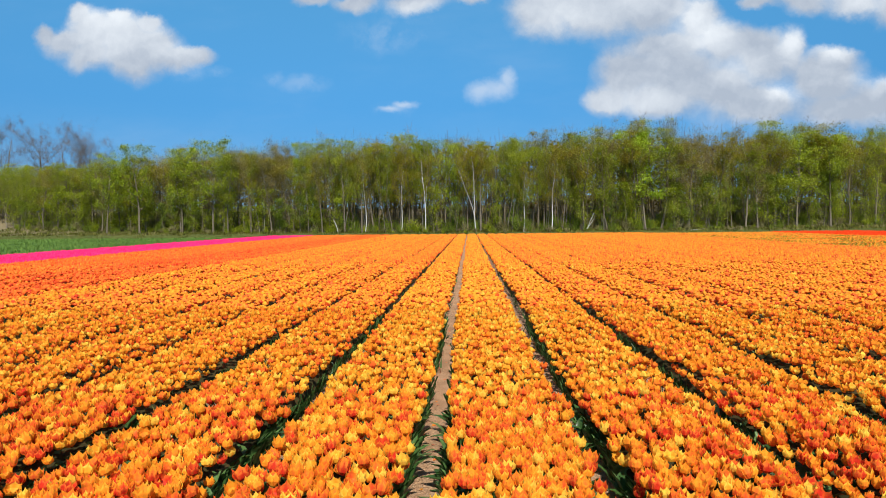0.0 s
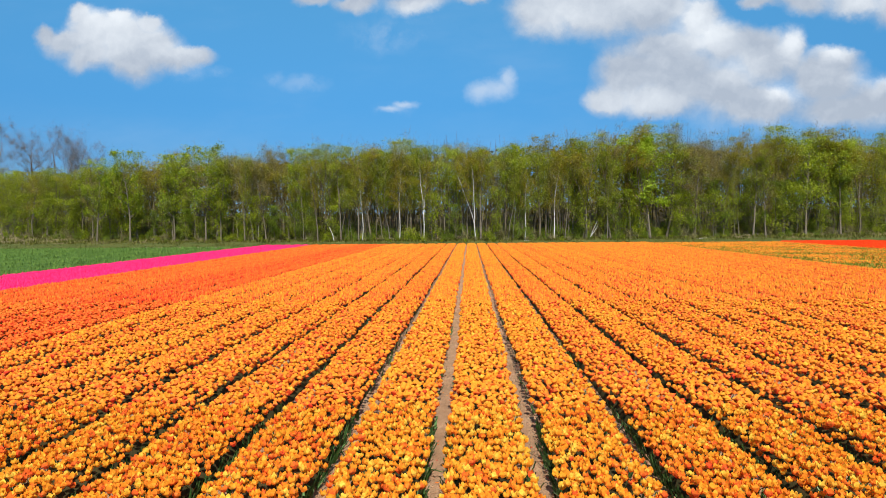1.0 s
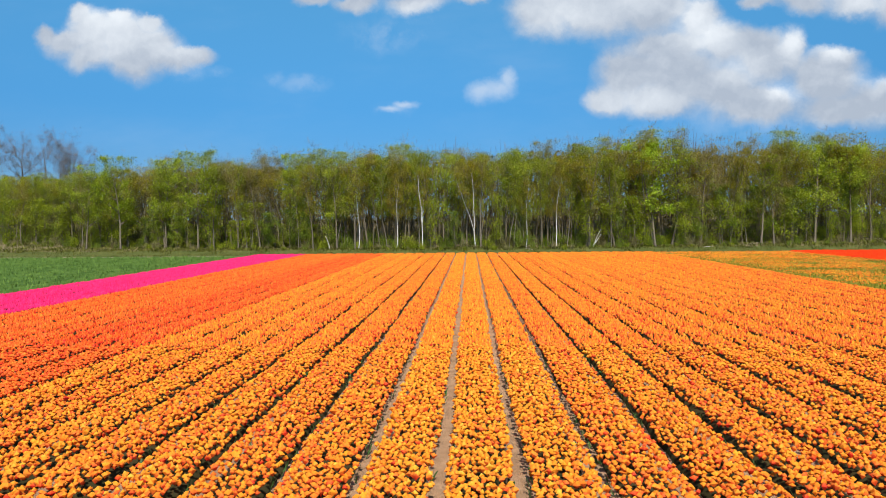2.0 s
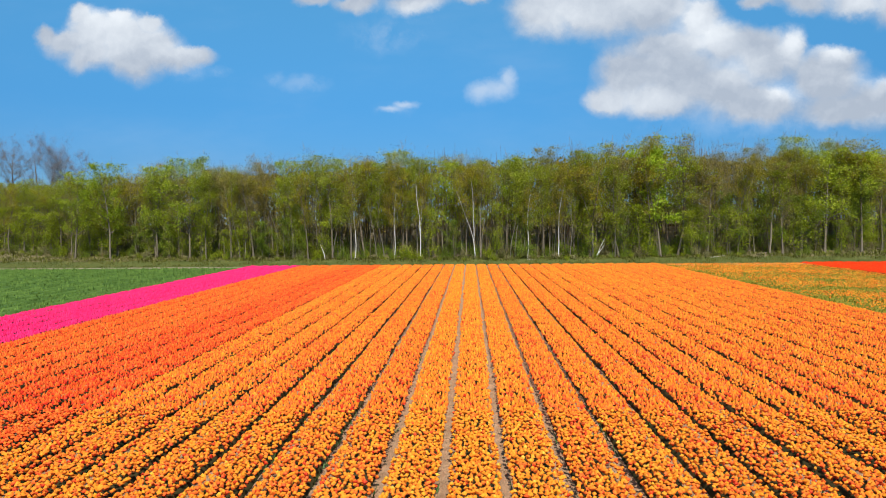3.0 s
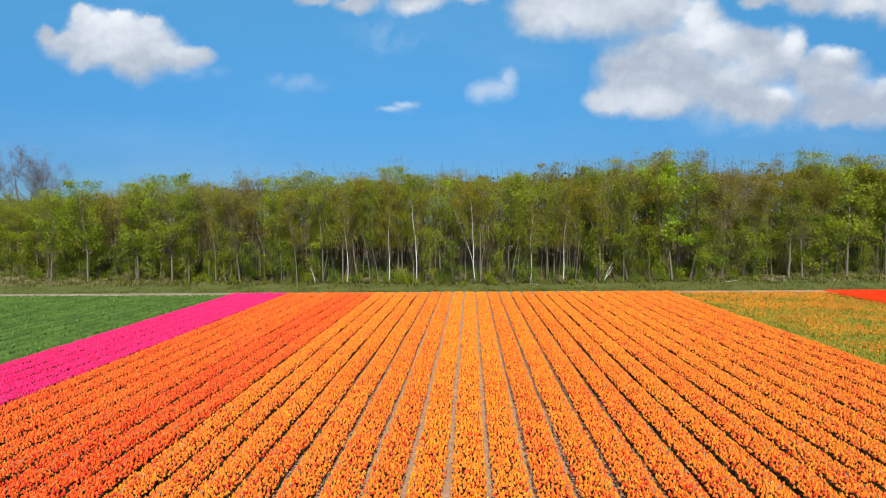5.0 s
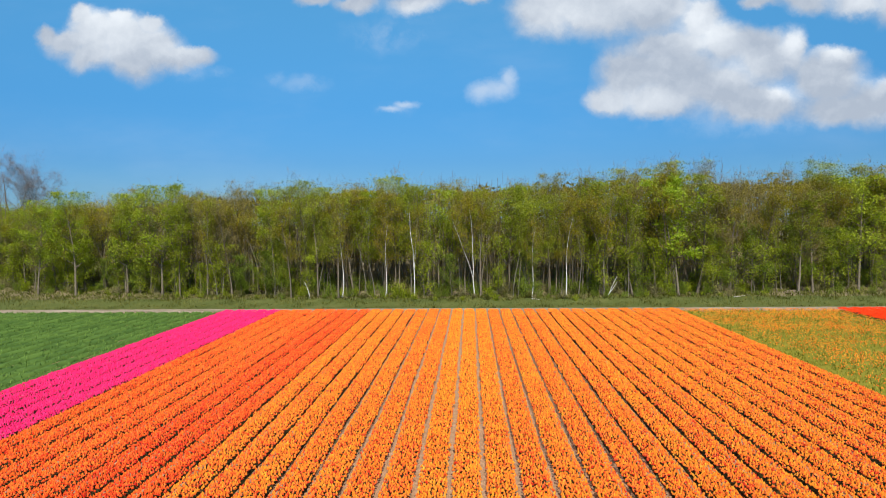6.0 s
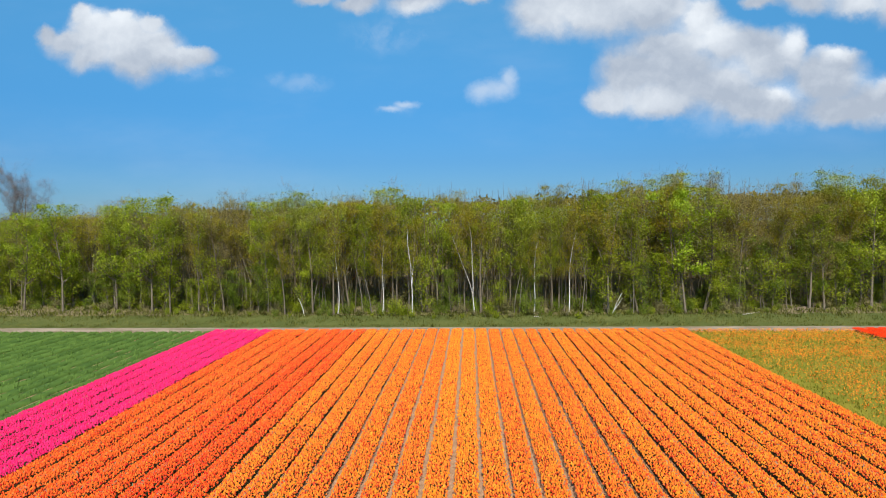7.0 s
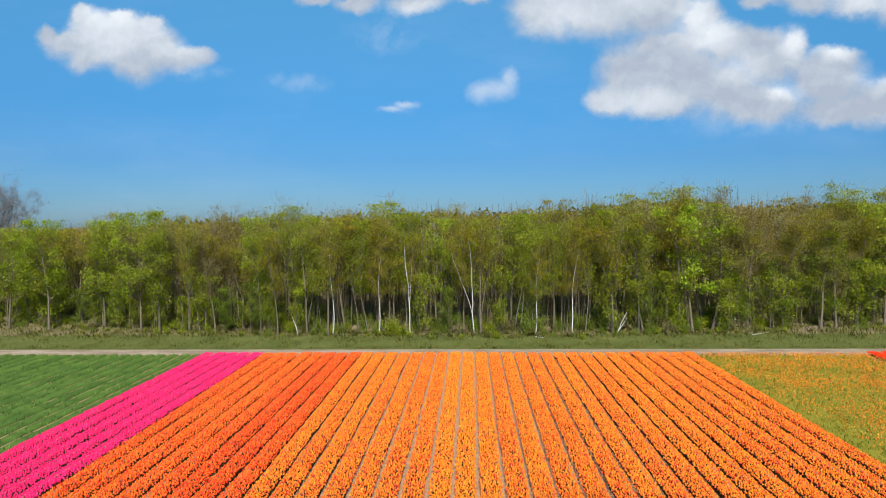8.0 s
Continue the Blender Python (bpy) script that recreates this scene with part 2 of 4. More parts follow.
M_LIME = leafy("lime_green_leaf", [(0.0, (0.182, 0.268, 0.014)), (0.5, (0.287, 0.402, 0.021)), (1.0, (0.422, 0.526, 0.048))], 0.45, 0.45, 0.05, 0.2, gloss=0.06)
M_MAPLE = leafy("maple_leaf", [(0.0, (0.151, 0.205, 0.013)), (0.5, (0.270, 0.346, 0.019)), (1.0, (0.432, 0.497, 0.049))], 0.5, 0.45, 0.05, 0.35, gloss=0.06)
M_OLIVE = leafy("olive_leaf", [(0.0, (0.180, 0.159, 0.011)), (0.5, (0.289, 0.249, 0.012)), (1.0, (0.407, 0.353, 0.029))], 0.6, 0.48, 0.06, 0.4, gloss=0.06)
M_BUD = leafy("brown_bud", [(0.0, (0.132, 0.107, 0.026)), (0.5, (0.240, 0.191, 0.044)), (1.0, (0.338, 0.275, 0.073))], 0.6, 0.35, 0.06, 0.4, gloss=0.06)
M_DEEP = leafy("deep_green_leaf", [(0.0, (0.105, 0.149, 0.016)), (0.5, (0.175, 0.236, 0.025)), (1.0, (0.280, 0.350, 0.048))], 0.6, 0.48, 0.06, 0.4, gloss=0.06)
M_GRASS = leafy("verge_grass", [(0.0, (0.055, 0.062, 0.012)), (0.5, (0.10, 0.105, 0.02)), (1.0, (0.18, 0.17, 0.045))], 0.9, 0.2, 0.15, 0.3, gloss=0.06)
M_DRY = leafy("dry_bramble", [(0.0, (0.126, 0.105, 0.043)), (0.5, (0.239, 0.211, 0.085)), (1.0, (0.380, 0.351, 0.155))], 0.6, 0.25, 0.12, 0.3, gloss=0.06)
M_BARK = bark("grey_brown_bark", (0.075, 0.060, 0.041), (0.210, 0.176, 0.128))
M_PALE = bark("pale_grey_bark", (0.099, 0.082, 0.063), (0.241, 0.214, 0.169))
M_BIRCH = bark("white_birch_bark", (0.432, 0.405, 0.360), (0.720, 0.693, 0.648), 4.0, (0.06, 0.05, 0.045))
M_TWIG = bark("fine_twig_bark", (0.112, 0.092, 0.036), (0.240, 0.196, 0.080))
M_GREYTWIG = bark("grey_twig_bark", (0.093, 0.084, 0.081), (0.192, 0.174, 0.174))
M_SOIL = earth("sandy_soil", [(0.25, (0.223, 0.130, 0.068)), (0.5, (0.371, 0.224, 0.123)), (0.75, (0.564, 0.364, 0.218))], 2.2, bump=1.0, distance=0.05)
M_TRACK = earth("sandy_track_earth", [(0.30, (0.12, 0.13, 0.05)), (0.42, (0.20, 0.155, 0.10)), (0.55, (0.29, 0.23, 0.165)), (0.75, (0.38, 0.31, 0.24))], 0.5, stretch=(0.35, 1, 1))
M_VERGE = earth("verge_earth", [(0.2, (0.045, 0.06, 0.014)), (0.5, (0.08, 0.095, 0.022)), (0.8, (0.15, 0.14, 0.05))], 0.35)
M_LITTER = earth("leaf_litter", [(0.2, (0.090, 0.073, 0.039)), (0.5, (0.168, 0.134, 0.073)), (0.8, (0.258, 0.213, 0.123))], 0.6)
M_SAND = earth("dune_sand", [(0.2, (0.10, 0.075, 0.05)), (0.5, (0.16, 0.12, 0.085)), (0.8, (0.24, 0.185, 0.135))], 0.8)

# ---- mesh helpers ----
rng = np.random.default_rng(7)


class Heap:
    """Collects vertices and faces, with a tint and a height-along-the-piece for each vertex, into one mesh."""

    def __init__(self):
        self.v, self.f, self.tint, self.along, self.n = [], [], [], [], 0

    def add(self, v, f, tint=0.5, along=0.5):
        v = np.asarray(v, float).reshape(-1, 3)
        f = np.asarray(f, int)
        self.v.append(v)
        self.f.append(f + self.n)
        self.tint.append(np.broadcast_to(np.asarray(tint, float), (len(v),)))
        self.along.append(np.broadcast_to(np.asarray(along, float), (len(v),)))
        self.n += len(v)

    def mesh(self, name, mat, smooth=True):
        v = np.concatenate(self.v)
        me = bpy.data.meshes.new(name)
        me.vertices.add(len(v))
        me.vertices.foreach_set("co", v.astype(np.float32).ravel())
        loops = np.concatenate([f.ravel() for f in self.f]).astype(np.int32)
        sizes = np.concatenate([np.full(len(f), f.shape[1]) for f in self.f])
        starts = np.concatenate([[0], np.cumsum(sizes)[:-1]]).astype(np.int32)
        me.loops.add(len(loops))
        me.loops.foreach_set("vertex_index", loops)
        me.polygons.add(len(sizes))
        me.polygons.foreach_set("loop_start", starts)
        me.polygons.foreach_set("use_smooth", np.full(len(sizes), smooth))
        for key, data in (("tint", self.tint), ("along", self.along)):
            me.attributes.new(key, "FLOAT", "POINT").data.foreach_set("value", np.concatenate(data).astype(np.float32))
        me.materials.append(mat)
        me.update(calc_edges=True)
        return me


def part(name, mesh, parent, label=""):
    ob = new(name, mesh)
    ob.parent = parent
    return tagged(ob, label)


def thing(name, label, category, group="", kind=""):
    return tagged(new(name), label, category, group, kind)


def stamp(tv, tf, pos, yaw, tilt, scale):
    """Copies of a template: turned by tilt about x, then yaw about z, scaled, and moved. Returns vertices and faces."""
    n, m = len(pos), len(tv)
    s = np.asarray(scale, float)
    s = np.repeat(s[:, None], 3, 1) if s.ndim == 1 else s
    p = tv[None] * s[:, None]
    ct, st = np.cos(tilt)[:, None], np.sin(tilt)[:, None]
    y, z = p[..., 1] * ct - p[..., 2] * st, p[..., 1] * st + p[..., 2] * ct
    x = p[..., 0]
    cy, sy = np.cos(yaw)[:, None], np.sin(yaw)[:, None]
    out = np.stack([x * cy - y * sy, x * sy + y * cy, z], -1) + pos[:, None]
    f = (tf[None] + (np.arange(n) * m)[:, None, None]).reshape(-1, tf.shape[1])
    return out.reshape(-1, 3), f


def tube(heap, pts, radii, sides=6, tint=0.5):
    """A tapered, bent stem through the points."""
    pts = np.asarray(pts, float)
    d = np.gradient(pts, axis=0)
    d /= np.linalg.norm(d, axis=1)[:, None] + 1e-9
    ref = np.where(np.abs(d[:, 2:3]) > 0.9, [[1.0, 0, 0]], [[0, 0, 1.0]])
    a = np.cross(d, ref)
    a /= np.linalg.norm(a, axis=1)[:, None] + 1e-9
    b = np.cross(d, a)
    ang = np.arange(sides) / sides * 2 * np.pi
    ring = pts[:, None] + (a[:, None] * np.cos(ang)[None, :, None] + b[:, None] * np.sin(ang)[None, :, None]) * np.asarray(radii)[:, None, None]
    v = ring.reshape(-1, 3)
    k = len(pts)
    i, j = np.meshgrid(np.arange(k - 1), np.arange(sides), indexing="ij")
    i, j = i.ravel(), j.ravel()
    jn = (j + 1) % sides
    heap.add(v, np.stack([i * sides + j, i * sides + jn, (i + 1) * sides + jn, (i + 1) * sides + j], 1), tint)


def grid_sheet(xs, ys, height):
    """A sheet over the grid xs, ys, with the height as a function of both."""
    gx, gy = np.meshgrid(xs, ys)
    v = np.stack([gx, gy, height(gx, gy)], -1).reshape(-1, 3)
    nx, ny = len(xs), len(ys)
    i, j = np.meshgrid(np.arange(ny - 1), np.arange(nx - 1), indexing="ij")
    a = (i * nx + j).ravel()
    return v, np.stack([a, a + 1, a + nx + 1, a + nx], 1)


def waves(x, y, seed, size):
    """Soft uneven ground: a few crossed waves, between about -1 and 1."""
    r = np.random.default_rng(seed)
    out = 0
    for _ in range(6):
        a, ph, f = r.uniform(0, 6.28), r.uniform(0, 6.28), r.uniform(0.6, 1.8) * 6.28 / size
        out = out + np.sin((x * np.cos(a) + y * np.sin(a)) * f + ph)
    return out / 3.5


# ---- plan of the field ----
BED, BLOOM_Z = 1.47, 0.40
FIELD_START, FIELD_END = -9.0, 101.0
WOOD = 112.0


def bed_x(k):
    """Middle of a bed; the beds on the far left were planted a touch closer."""
    return k * BED if k > -6 else -5 * BED + (k + 5) * 1.44


def wood_edge(x):
    """Where the first trunks stand."""
    return WOOD + 0.0016 * (x - 2) ** 2


def land(x, y):
    """Height of the land: flat field, a low verge, then the wooded dune behind."""
    back = np.clip((y - 105.5) / 6.5, 0, 1)
    rise = 0.6 * back * back * (3 - 2 * back)
    dune = np.clip((y - WOOD) / 40, 0, 1) * np.clip((165 - np.abs(x)) / 60, 0, 1)
    hump = np.exp(-((x - 38) / 24) ** 2) * 3.2
    return rise + dune * dune * (3 - 2 * dune) * (5.0 + hump) + back * 0.12 * waves(x, y, 3, 9.0)


def build_land():
    # The whole ground is one sheet out to the horizon, finer under the verge and the wood.
    xs = np.concatenate([[-3000, -900, -300], np.arange(-160, 161, 2.0), [300, 900, 3000]])
    ys = np.concatenate([[-2000, -500, -100], np.arange(-40, 100, 4.0), np.arange(100, 200, 1.5), [230, 300, 600, 1500, 4000]])
    h = Heap()
    v, f = grid_sheet(xs, ys, land)
    h.add(v, f)
    me = h.mesh("ground", M_SOIL)
    me.materials.append(M_VERGE)
    me.materials.append(M_LITTER)
    mid = v[f].mean(1)
    idx = np.where(mid[:, 1] > 112.5, 2, np.where(mid[:, 1] > 104.5, 1, 0))
    me.polygons.foreach_set("material_index", idx.astype(np.int32))
    tagged(new("ground", me), "flat sandy field soil rising to a wooded dune", "ground", kind="structure")

    xs, ys = np.arange(-130, 131, 0.5), np.arange(101.9, 104.9, 0.3)
    h = Heap()

    def worn(x, y):
        rut = -0.05 * (np.exp(-((y - 102.7) / 0.28) ** 2) + np.exp(-((y - 104.1) / 0.28) ** 2))
        edge = np.clip(np.minimum(y - 101.9, 104.8 - y) / 0.4, 0, 1)
        return 0.03 + 0.05 * edge + rut + 0.02 * waves(x, y, 5, 1.7) + land(x, y)
    h.add(*grid_sheet(xs, ys, worn))
    tagged(new("farm_track", h.mesh("farm_track", M_TRACK)), "pale rutted sandy farm track along the field's end", "track", kind="structure")


build_land()

# ---- tulips ----


def petal_cup(petals, rows, cols, width, height, flare):
    """An open tulip: overlapping petals, each a curved sheet. Returns vertices, faces and the height along each petal."""
    v, f, al = [], [], []
    for p in range(petals):
        ang = p / petals * 2 * np.pi + (0.06 if p % 2 else 0)
        out = 1.0 if p % 2 else 0.9
        base = len(v)
        for i in range(rows + 1):
            s = i / rows
            rad = width / 2 * out * float(np.interp(s, (0, 0.25, 0.6, 1.0), (0.20, 0.78, 0.96, 0.90 + flare)))
            half = width * 0.33 * float(np.interp(s, (0, 0.35, 0.7, 0.88, 1.0), (0.35, 0.9, 1.0, 0.78, 0.22)))
            for j in range(cols + 1):
                w = (j / cols - 0.5) * 2
                r = rad * (1 - 0.10 * w * w)
                z = height * (s ** 1.1) * (1 - 0.16 * w * w * s)
                tx, ty = -math.sin(ang), math.cos(ang)
                v.append((math.cos(ang) * r + tx * half * w, math.sin(ang) * r + ty * half * w, z))
                al.append(0.15 + 0.45 * s + 0.4 * abs(w))      # paler towards tip and margin
        for i in range(rows):
            for j in range(cols):
                a = base + i * (cols + 1) + j
                f.append((a, a + 1, a + cols + 2, a + cols + 1))
    return np.array(v), np.array(f), np.array(al)


def small_cup(sides, belly):
    """A far bloom: a faceted goblet, widest at the belly, closed by its petal tips."""
    v, f, al = [(0, 0, 1.0)], [], [0.9]
    for p in range(sides):
        a = p * 2 * np.pi / sides
        v.append((0.5 * math.cos(a), 0.5 * math.sin(a), belly + (0.16 if p % 2 else 0.0)))
        # Low values redden the foot: petal colour plus painted shade between far blooms.
        al.append(0.5 if belly > 0.3 else 0.15)
        f.append((0, 1 + p, 1 + (p + 1) % sides))
    if belly > 0.3:
        v.append((0, 0, 0.0))
        al.append(0.0)
        f += [(sides + 1, 1 + (p + 1) % sides, 1 + p) for p in range(sides)]
    return np.array(v), np.array(f), np.array(al)


def leaf_blade(rows=3, width=0.16, bend=0.55):
    """A broad tulip leaf of length 1 that bends over, with a folded middle."""
    v, f, al = [], [], []
    for i in range(rows + 1):
        s = i / rows
        half = width * math.sin(math.pi * (0.10 + 0.88 * s)) if i < rows else 0.004
        y, z = bend * s * s, s * (1 - 0.28 * s)
        for j, fold in ((-1, 0.05), (0, 0.0), (1, 0.05)):
            v.append((half * j, y - fold, z))
            al.append(s)
    for i in range(rows):
        for j in range(2):
            a = i * 3 + j
            f.append((a, a + 1, a + 4, a + 3))
    return np.array(v), np.array(f), np.array(al)


NEAR_CUP = petal_cup(6, 3, 2, 0.104, 0.100, 0.16)
MID_CUP = petal_cup(5, 2, 1, 0.106, 0.096, 0.14)
FAR_CUP = small_cup(4, 0.52)
SPECK_CUP = small_cup(4, 0.05)
BLADE = leaf_blade()
LEAF = leaf_blade(1, 0.20)
STRAIGHT = leaf_blade(3, 0.13, 0.22)
STRAIGHT_FAR = leaf_blade(1, 0.17, 0.22)
FLAT = (np.array([(-0.10, 0.0, 0.0), (0.12, 0.03, 0.05), (0.05, 0.30, 0.85), (-0.05, 0.28, 0.80)]), np.array([(0, 1, 2, 3)]), np.array([0.0, 0.0, 1.0, 1.0]))

ALONE = (4.6, 6.9)      # stretch of the middle bed where every tulip is a thing of its own


def bed_shift(k, y):
    """Hand-steered planting: the rows wander by a few centimetres."""
    return 0.022 * np.sin(y * 0.35 + k * 1.7) + 0.012 * np.sin(y * 1.3 + k * 0.9)


def scatter(k, lo, hi, x0, x1, per_m2, r, loose=0.24):
    n = max(1, int((hi - lo) * (x1 - x0) * per_m2))
    rows = max(2, int(round((x1 - x0) * math.sqrt(per_m2))))
    each = -(-n // rows)
    row, place_no = np.divmod(np.arange(rows * each), each)
    n = rows * each
    x = x0 + (row + 0.5 + r.normal(0, loose, n)) / rows * (x1 - x0)
    y = lo + (place_no + 0.5 * (row % 2) + 0.25 + r.normal(0, 0.27, n)) / each * (hi - lo)
    return np.clip(x, x0 - 0.02, x1 + 0.02), y


def make_blooms(h, cup, x, y, z, size, r, tint, upright=0.25):
    n = len(x)
    v, f = stamp(cup[0], cup[1], np.stack([x, y, z], 1), r.uniform(0, 6.28, n), r.normal(0, upright, n), np.stack([size * r.uniform(0.85, 1.2, n), size * r.uniform(0.85, 1.2, n), size * r.uniform(0.8, 1.15, n)], 1))
    m = len(cup[0])
    t = np.repeat(tint, m)
    if m > 20:      # near blooms: each petal has its own shade
        each = m // (6 if m == 72 else 5)
        t = np.clip(t + np.repeat(r.normal(0, 0.10, len(t) // each), each), 0, 1)
    h.add(v, f, t, np.tile(cup[2], n))


def make_leaves(h, blade, x, y, z, length, r, yaw=None, tilt=0.3):
    n = len(x)
    yaw = r.uniform(0, 6.28, n) if yaw is None else yaw
    v, f = stamp(blade[0], blade[1], np.stack([x, y, z], 1), yaw, -np.abs(r.normal(0.1, tilt, n)), length * r.uniform(0.7, 1.2, n))
    h.add(v, f, np.repeat(r.uniform(0.1, 0.9, n), len(blade[0])), np.tile(blade[2], n))


def bed_foot(k, cx, half, lo, hi, top, r):
    """The dense low leaf mass of a bed: a rounded, lumpy strip that closes the bed under the blooms."""
    ys = np.concatenate([np.arange(lo, 16, 0.5), np.arange(16, hi + 0.01, 1.0)]) if lo < 16 else np.arange(lo, hi + 0.01, 1.0)
    prof = ((-1.0, 0.0), (-0.85, 0.75), (0.0, 1.0), (0.85, 0.75), (1.0, 0.0))
    v = np.zeros((len(ys), len(prof), 3))
    for j, (px, pz) in enumerate(prof):
        v[:, j, 0] = cx + half * px * r.uniform(0.90, 1.08, len(ys)) + bed_shift(k, ys)
        v[:, j, 1] = ys
        v[:, j, 2] = top * pz * r.uniform(0.75, 1.2, len(ys)) - (0.02 if pz == 0 else 0)
    m = len(prof)
    i, j = np.meshgrid(np.arange(len(ys) - 1), np.arange(m - 1), indexing="ij")
    a = (i * m + j).ravel()
    return v.reshape(-1, 3), np.stack([a, a + 1, a + m + 1, a + m], 1), np.repeat(r.uniform(0.0, 0.5, len(ys)), m)


def tulip_bed(k, petal, colour_words, group, hue=0.0, end=FIELD_END):
    """One planted bed: leaf mass, edge leaves and blooms, coarser where the drone flies high or far to the side."""
    r = np.random.default_rng(1000 + k)
    cx, half = bed_x(k), 0.67 if k < -16 else 0.675 if k < -5 else 0.655 if k in (0, -1) else 0.675
    end = end + r.uniform(-0.35, 0.25)
    root = thing("tulip_bed", "long bed of %s tulips on sandy soil" % colour_words, "flower bed", group)
    root.location = (cx, 0, 0)
    foot, green, bloom = Heap(), Heap(), Heap()
    # Leaf mass strip; its dark M_UNDER colour carries the shade between blooms.
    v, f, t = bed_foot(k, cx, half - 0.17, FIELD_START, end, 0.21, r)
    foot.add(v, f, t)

    def zone(lo, hi, density, size, cup, leaf_n, blade, edge_n, leaf_len, edge_blade):
        lo, hi = max(lo, FIELD_START), min(hi, end)
        if hi <= lo:
            return
        inner = half - (0.065 if lo < 14 else 0.05)
        x, y = scatter(k, lo, hi, cx - inner, cx + inner, density, r, 0.28)
        ragged = (0.04 if lo < 12 else 0.02) * waves(x * 0 + k * 3, y, 40 + k, 0.8)
        x = cx + (x - cx) * (1 + ragged) + bed_shift(k, y)
        if k == 0:
            keep = (y < ALONE[0]) | (y > ALONE[1])
            x, y = x[keep], y[keep]
        n = len(x)
        z = BLOOM_Z * (1 + 0.07 * waves(x, y, 11, 2.2) - 0.15 * np.clip(np.abs(x - cx) / half, 0, 1) ** 4) + r.normal(0, 0.026 if lo < 12 else 0.02, n) - (0.03 if lo > 14 else 0.0)
        edge = np.abs(x - cx) > 0.86 * inner      # the outer plants stand lower and lean into the path
        z = np.where(edge, z * r.uniform(0.8, 1.0, n), z)
        tint = np.clip(r.normal(0.42 + hue, 0.28 if lo < 7 else 0.20 if lo < 12 else 0.14, n) - (r.random(n) < 0.05) * 0.4, 0, 1)
        make_blooms(bloom, cup, x, y, z, size * r.uniform(0.8, 1.15, n), r, tint)
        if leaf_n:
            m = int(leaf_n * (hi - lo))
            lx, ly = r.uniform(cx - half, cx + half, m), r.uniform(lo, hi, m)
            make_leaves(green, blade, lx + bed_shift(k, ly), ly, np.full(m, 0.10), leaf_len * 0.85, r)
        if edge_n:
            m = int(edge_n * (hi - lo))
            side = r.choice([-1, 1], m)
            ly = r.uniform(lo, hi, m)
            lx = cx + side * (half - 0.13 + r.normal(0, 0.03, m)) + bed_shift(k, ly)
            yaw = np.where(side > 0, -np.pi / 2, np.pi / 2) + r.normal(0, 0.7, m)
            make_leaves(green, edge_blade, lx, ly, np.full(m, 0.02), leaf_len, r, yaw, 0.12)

    side = abs(cx)
    hid = max(FIELD_START, side * 1.30 - 4.5)              # nearer than this the bed never comes into view
    tent = (SPECK_CUP[0] * 0.115, SPECK_CUP[1], SPECK_CUP[2])
    goblet = (FAR_CUP[0] * 0.115, FAR_CUP[1], FAR_CUP[2])
    zone(FIELD_START, max(hid, 3.4), 30, 1.5, tent, 0, LEAF, 4, 0.30, FLAT)
    start = max(hid, 3.4)
    a, b, c = 7.2, 14.5, 30.0
    if start < a:
        zone(start, a, 100, 0.98, NEAR_CUP, 45, BLADE, 80, 0.33, STRAIGHT)
    if start < b:
        zone(max(start, a), b, 96, 0.98, MID_CUP, 10, LEAF, 44, 0.32, STRAIGHT_FAR)
    if start < c:
        zone(max(start, b), c, 76, 1.08, goblet, 0, FLAT, 5, 0.27, FLAT)
    zone(max(start, c), 62.0, 62, 1.16, tent, 0, FLAT, 1, 0.26, FLAT)
    zone(max(start, 62.0), end, 50, 1.34, tent, 0, FLAT, 0, 0.25, FLAT)
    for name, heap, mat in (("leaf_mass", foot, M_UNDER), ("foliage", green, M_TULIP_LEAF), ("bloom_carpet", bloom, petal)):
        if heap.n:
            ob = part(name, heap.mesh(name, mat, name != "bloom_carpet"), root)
            ob.location = (-cx, 0, 0)
            tagged(ob, kind="stuff")
    return root


PINK_BEDS = range(-21, -16)
FLAME_BEDS = range(-16, -8)
ORANGE_BEDS = range(-8, 18)
RED_BEDS = range(31, 40)
for bed in ORANGE_BEDS:
    tulip_bed(bed, M_ORANGE, "open yellow-orange", "orange tulip beds", 0.05 if abs(bed) < 2 else -0.01)
for bed in FLAME_BEDS:
    tulip_bed(bed, M_FLAME, "flame-orange", "flame tulip beds", -0.05 if bed > -12 else 0.04)
for bed in PINK_BEDS:
    tulip_bed(bed, M_PINK, "hot pink", "pink tulip beds")
for bed in RED_BEDS:
    tulip_bed(bed, M_RED, "scarlet red", "red tulip beds")


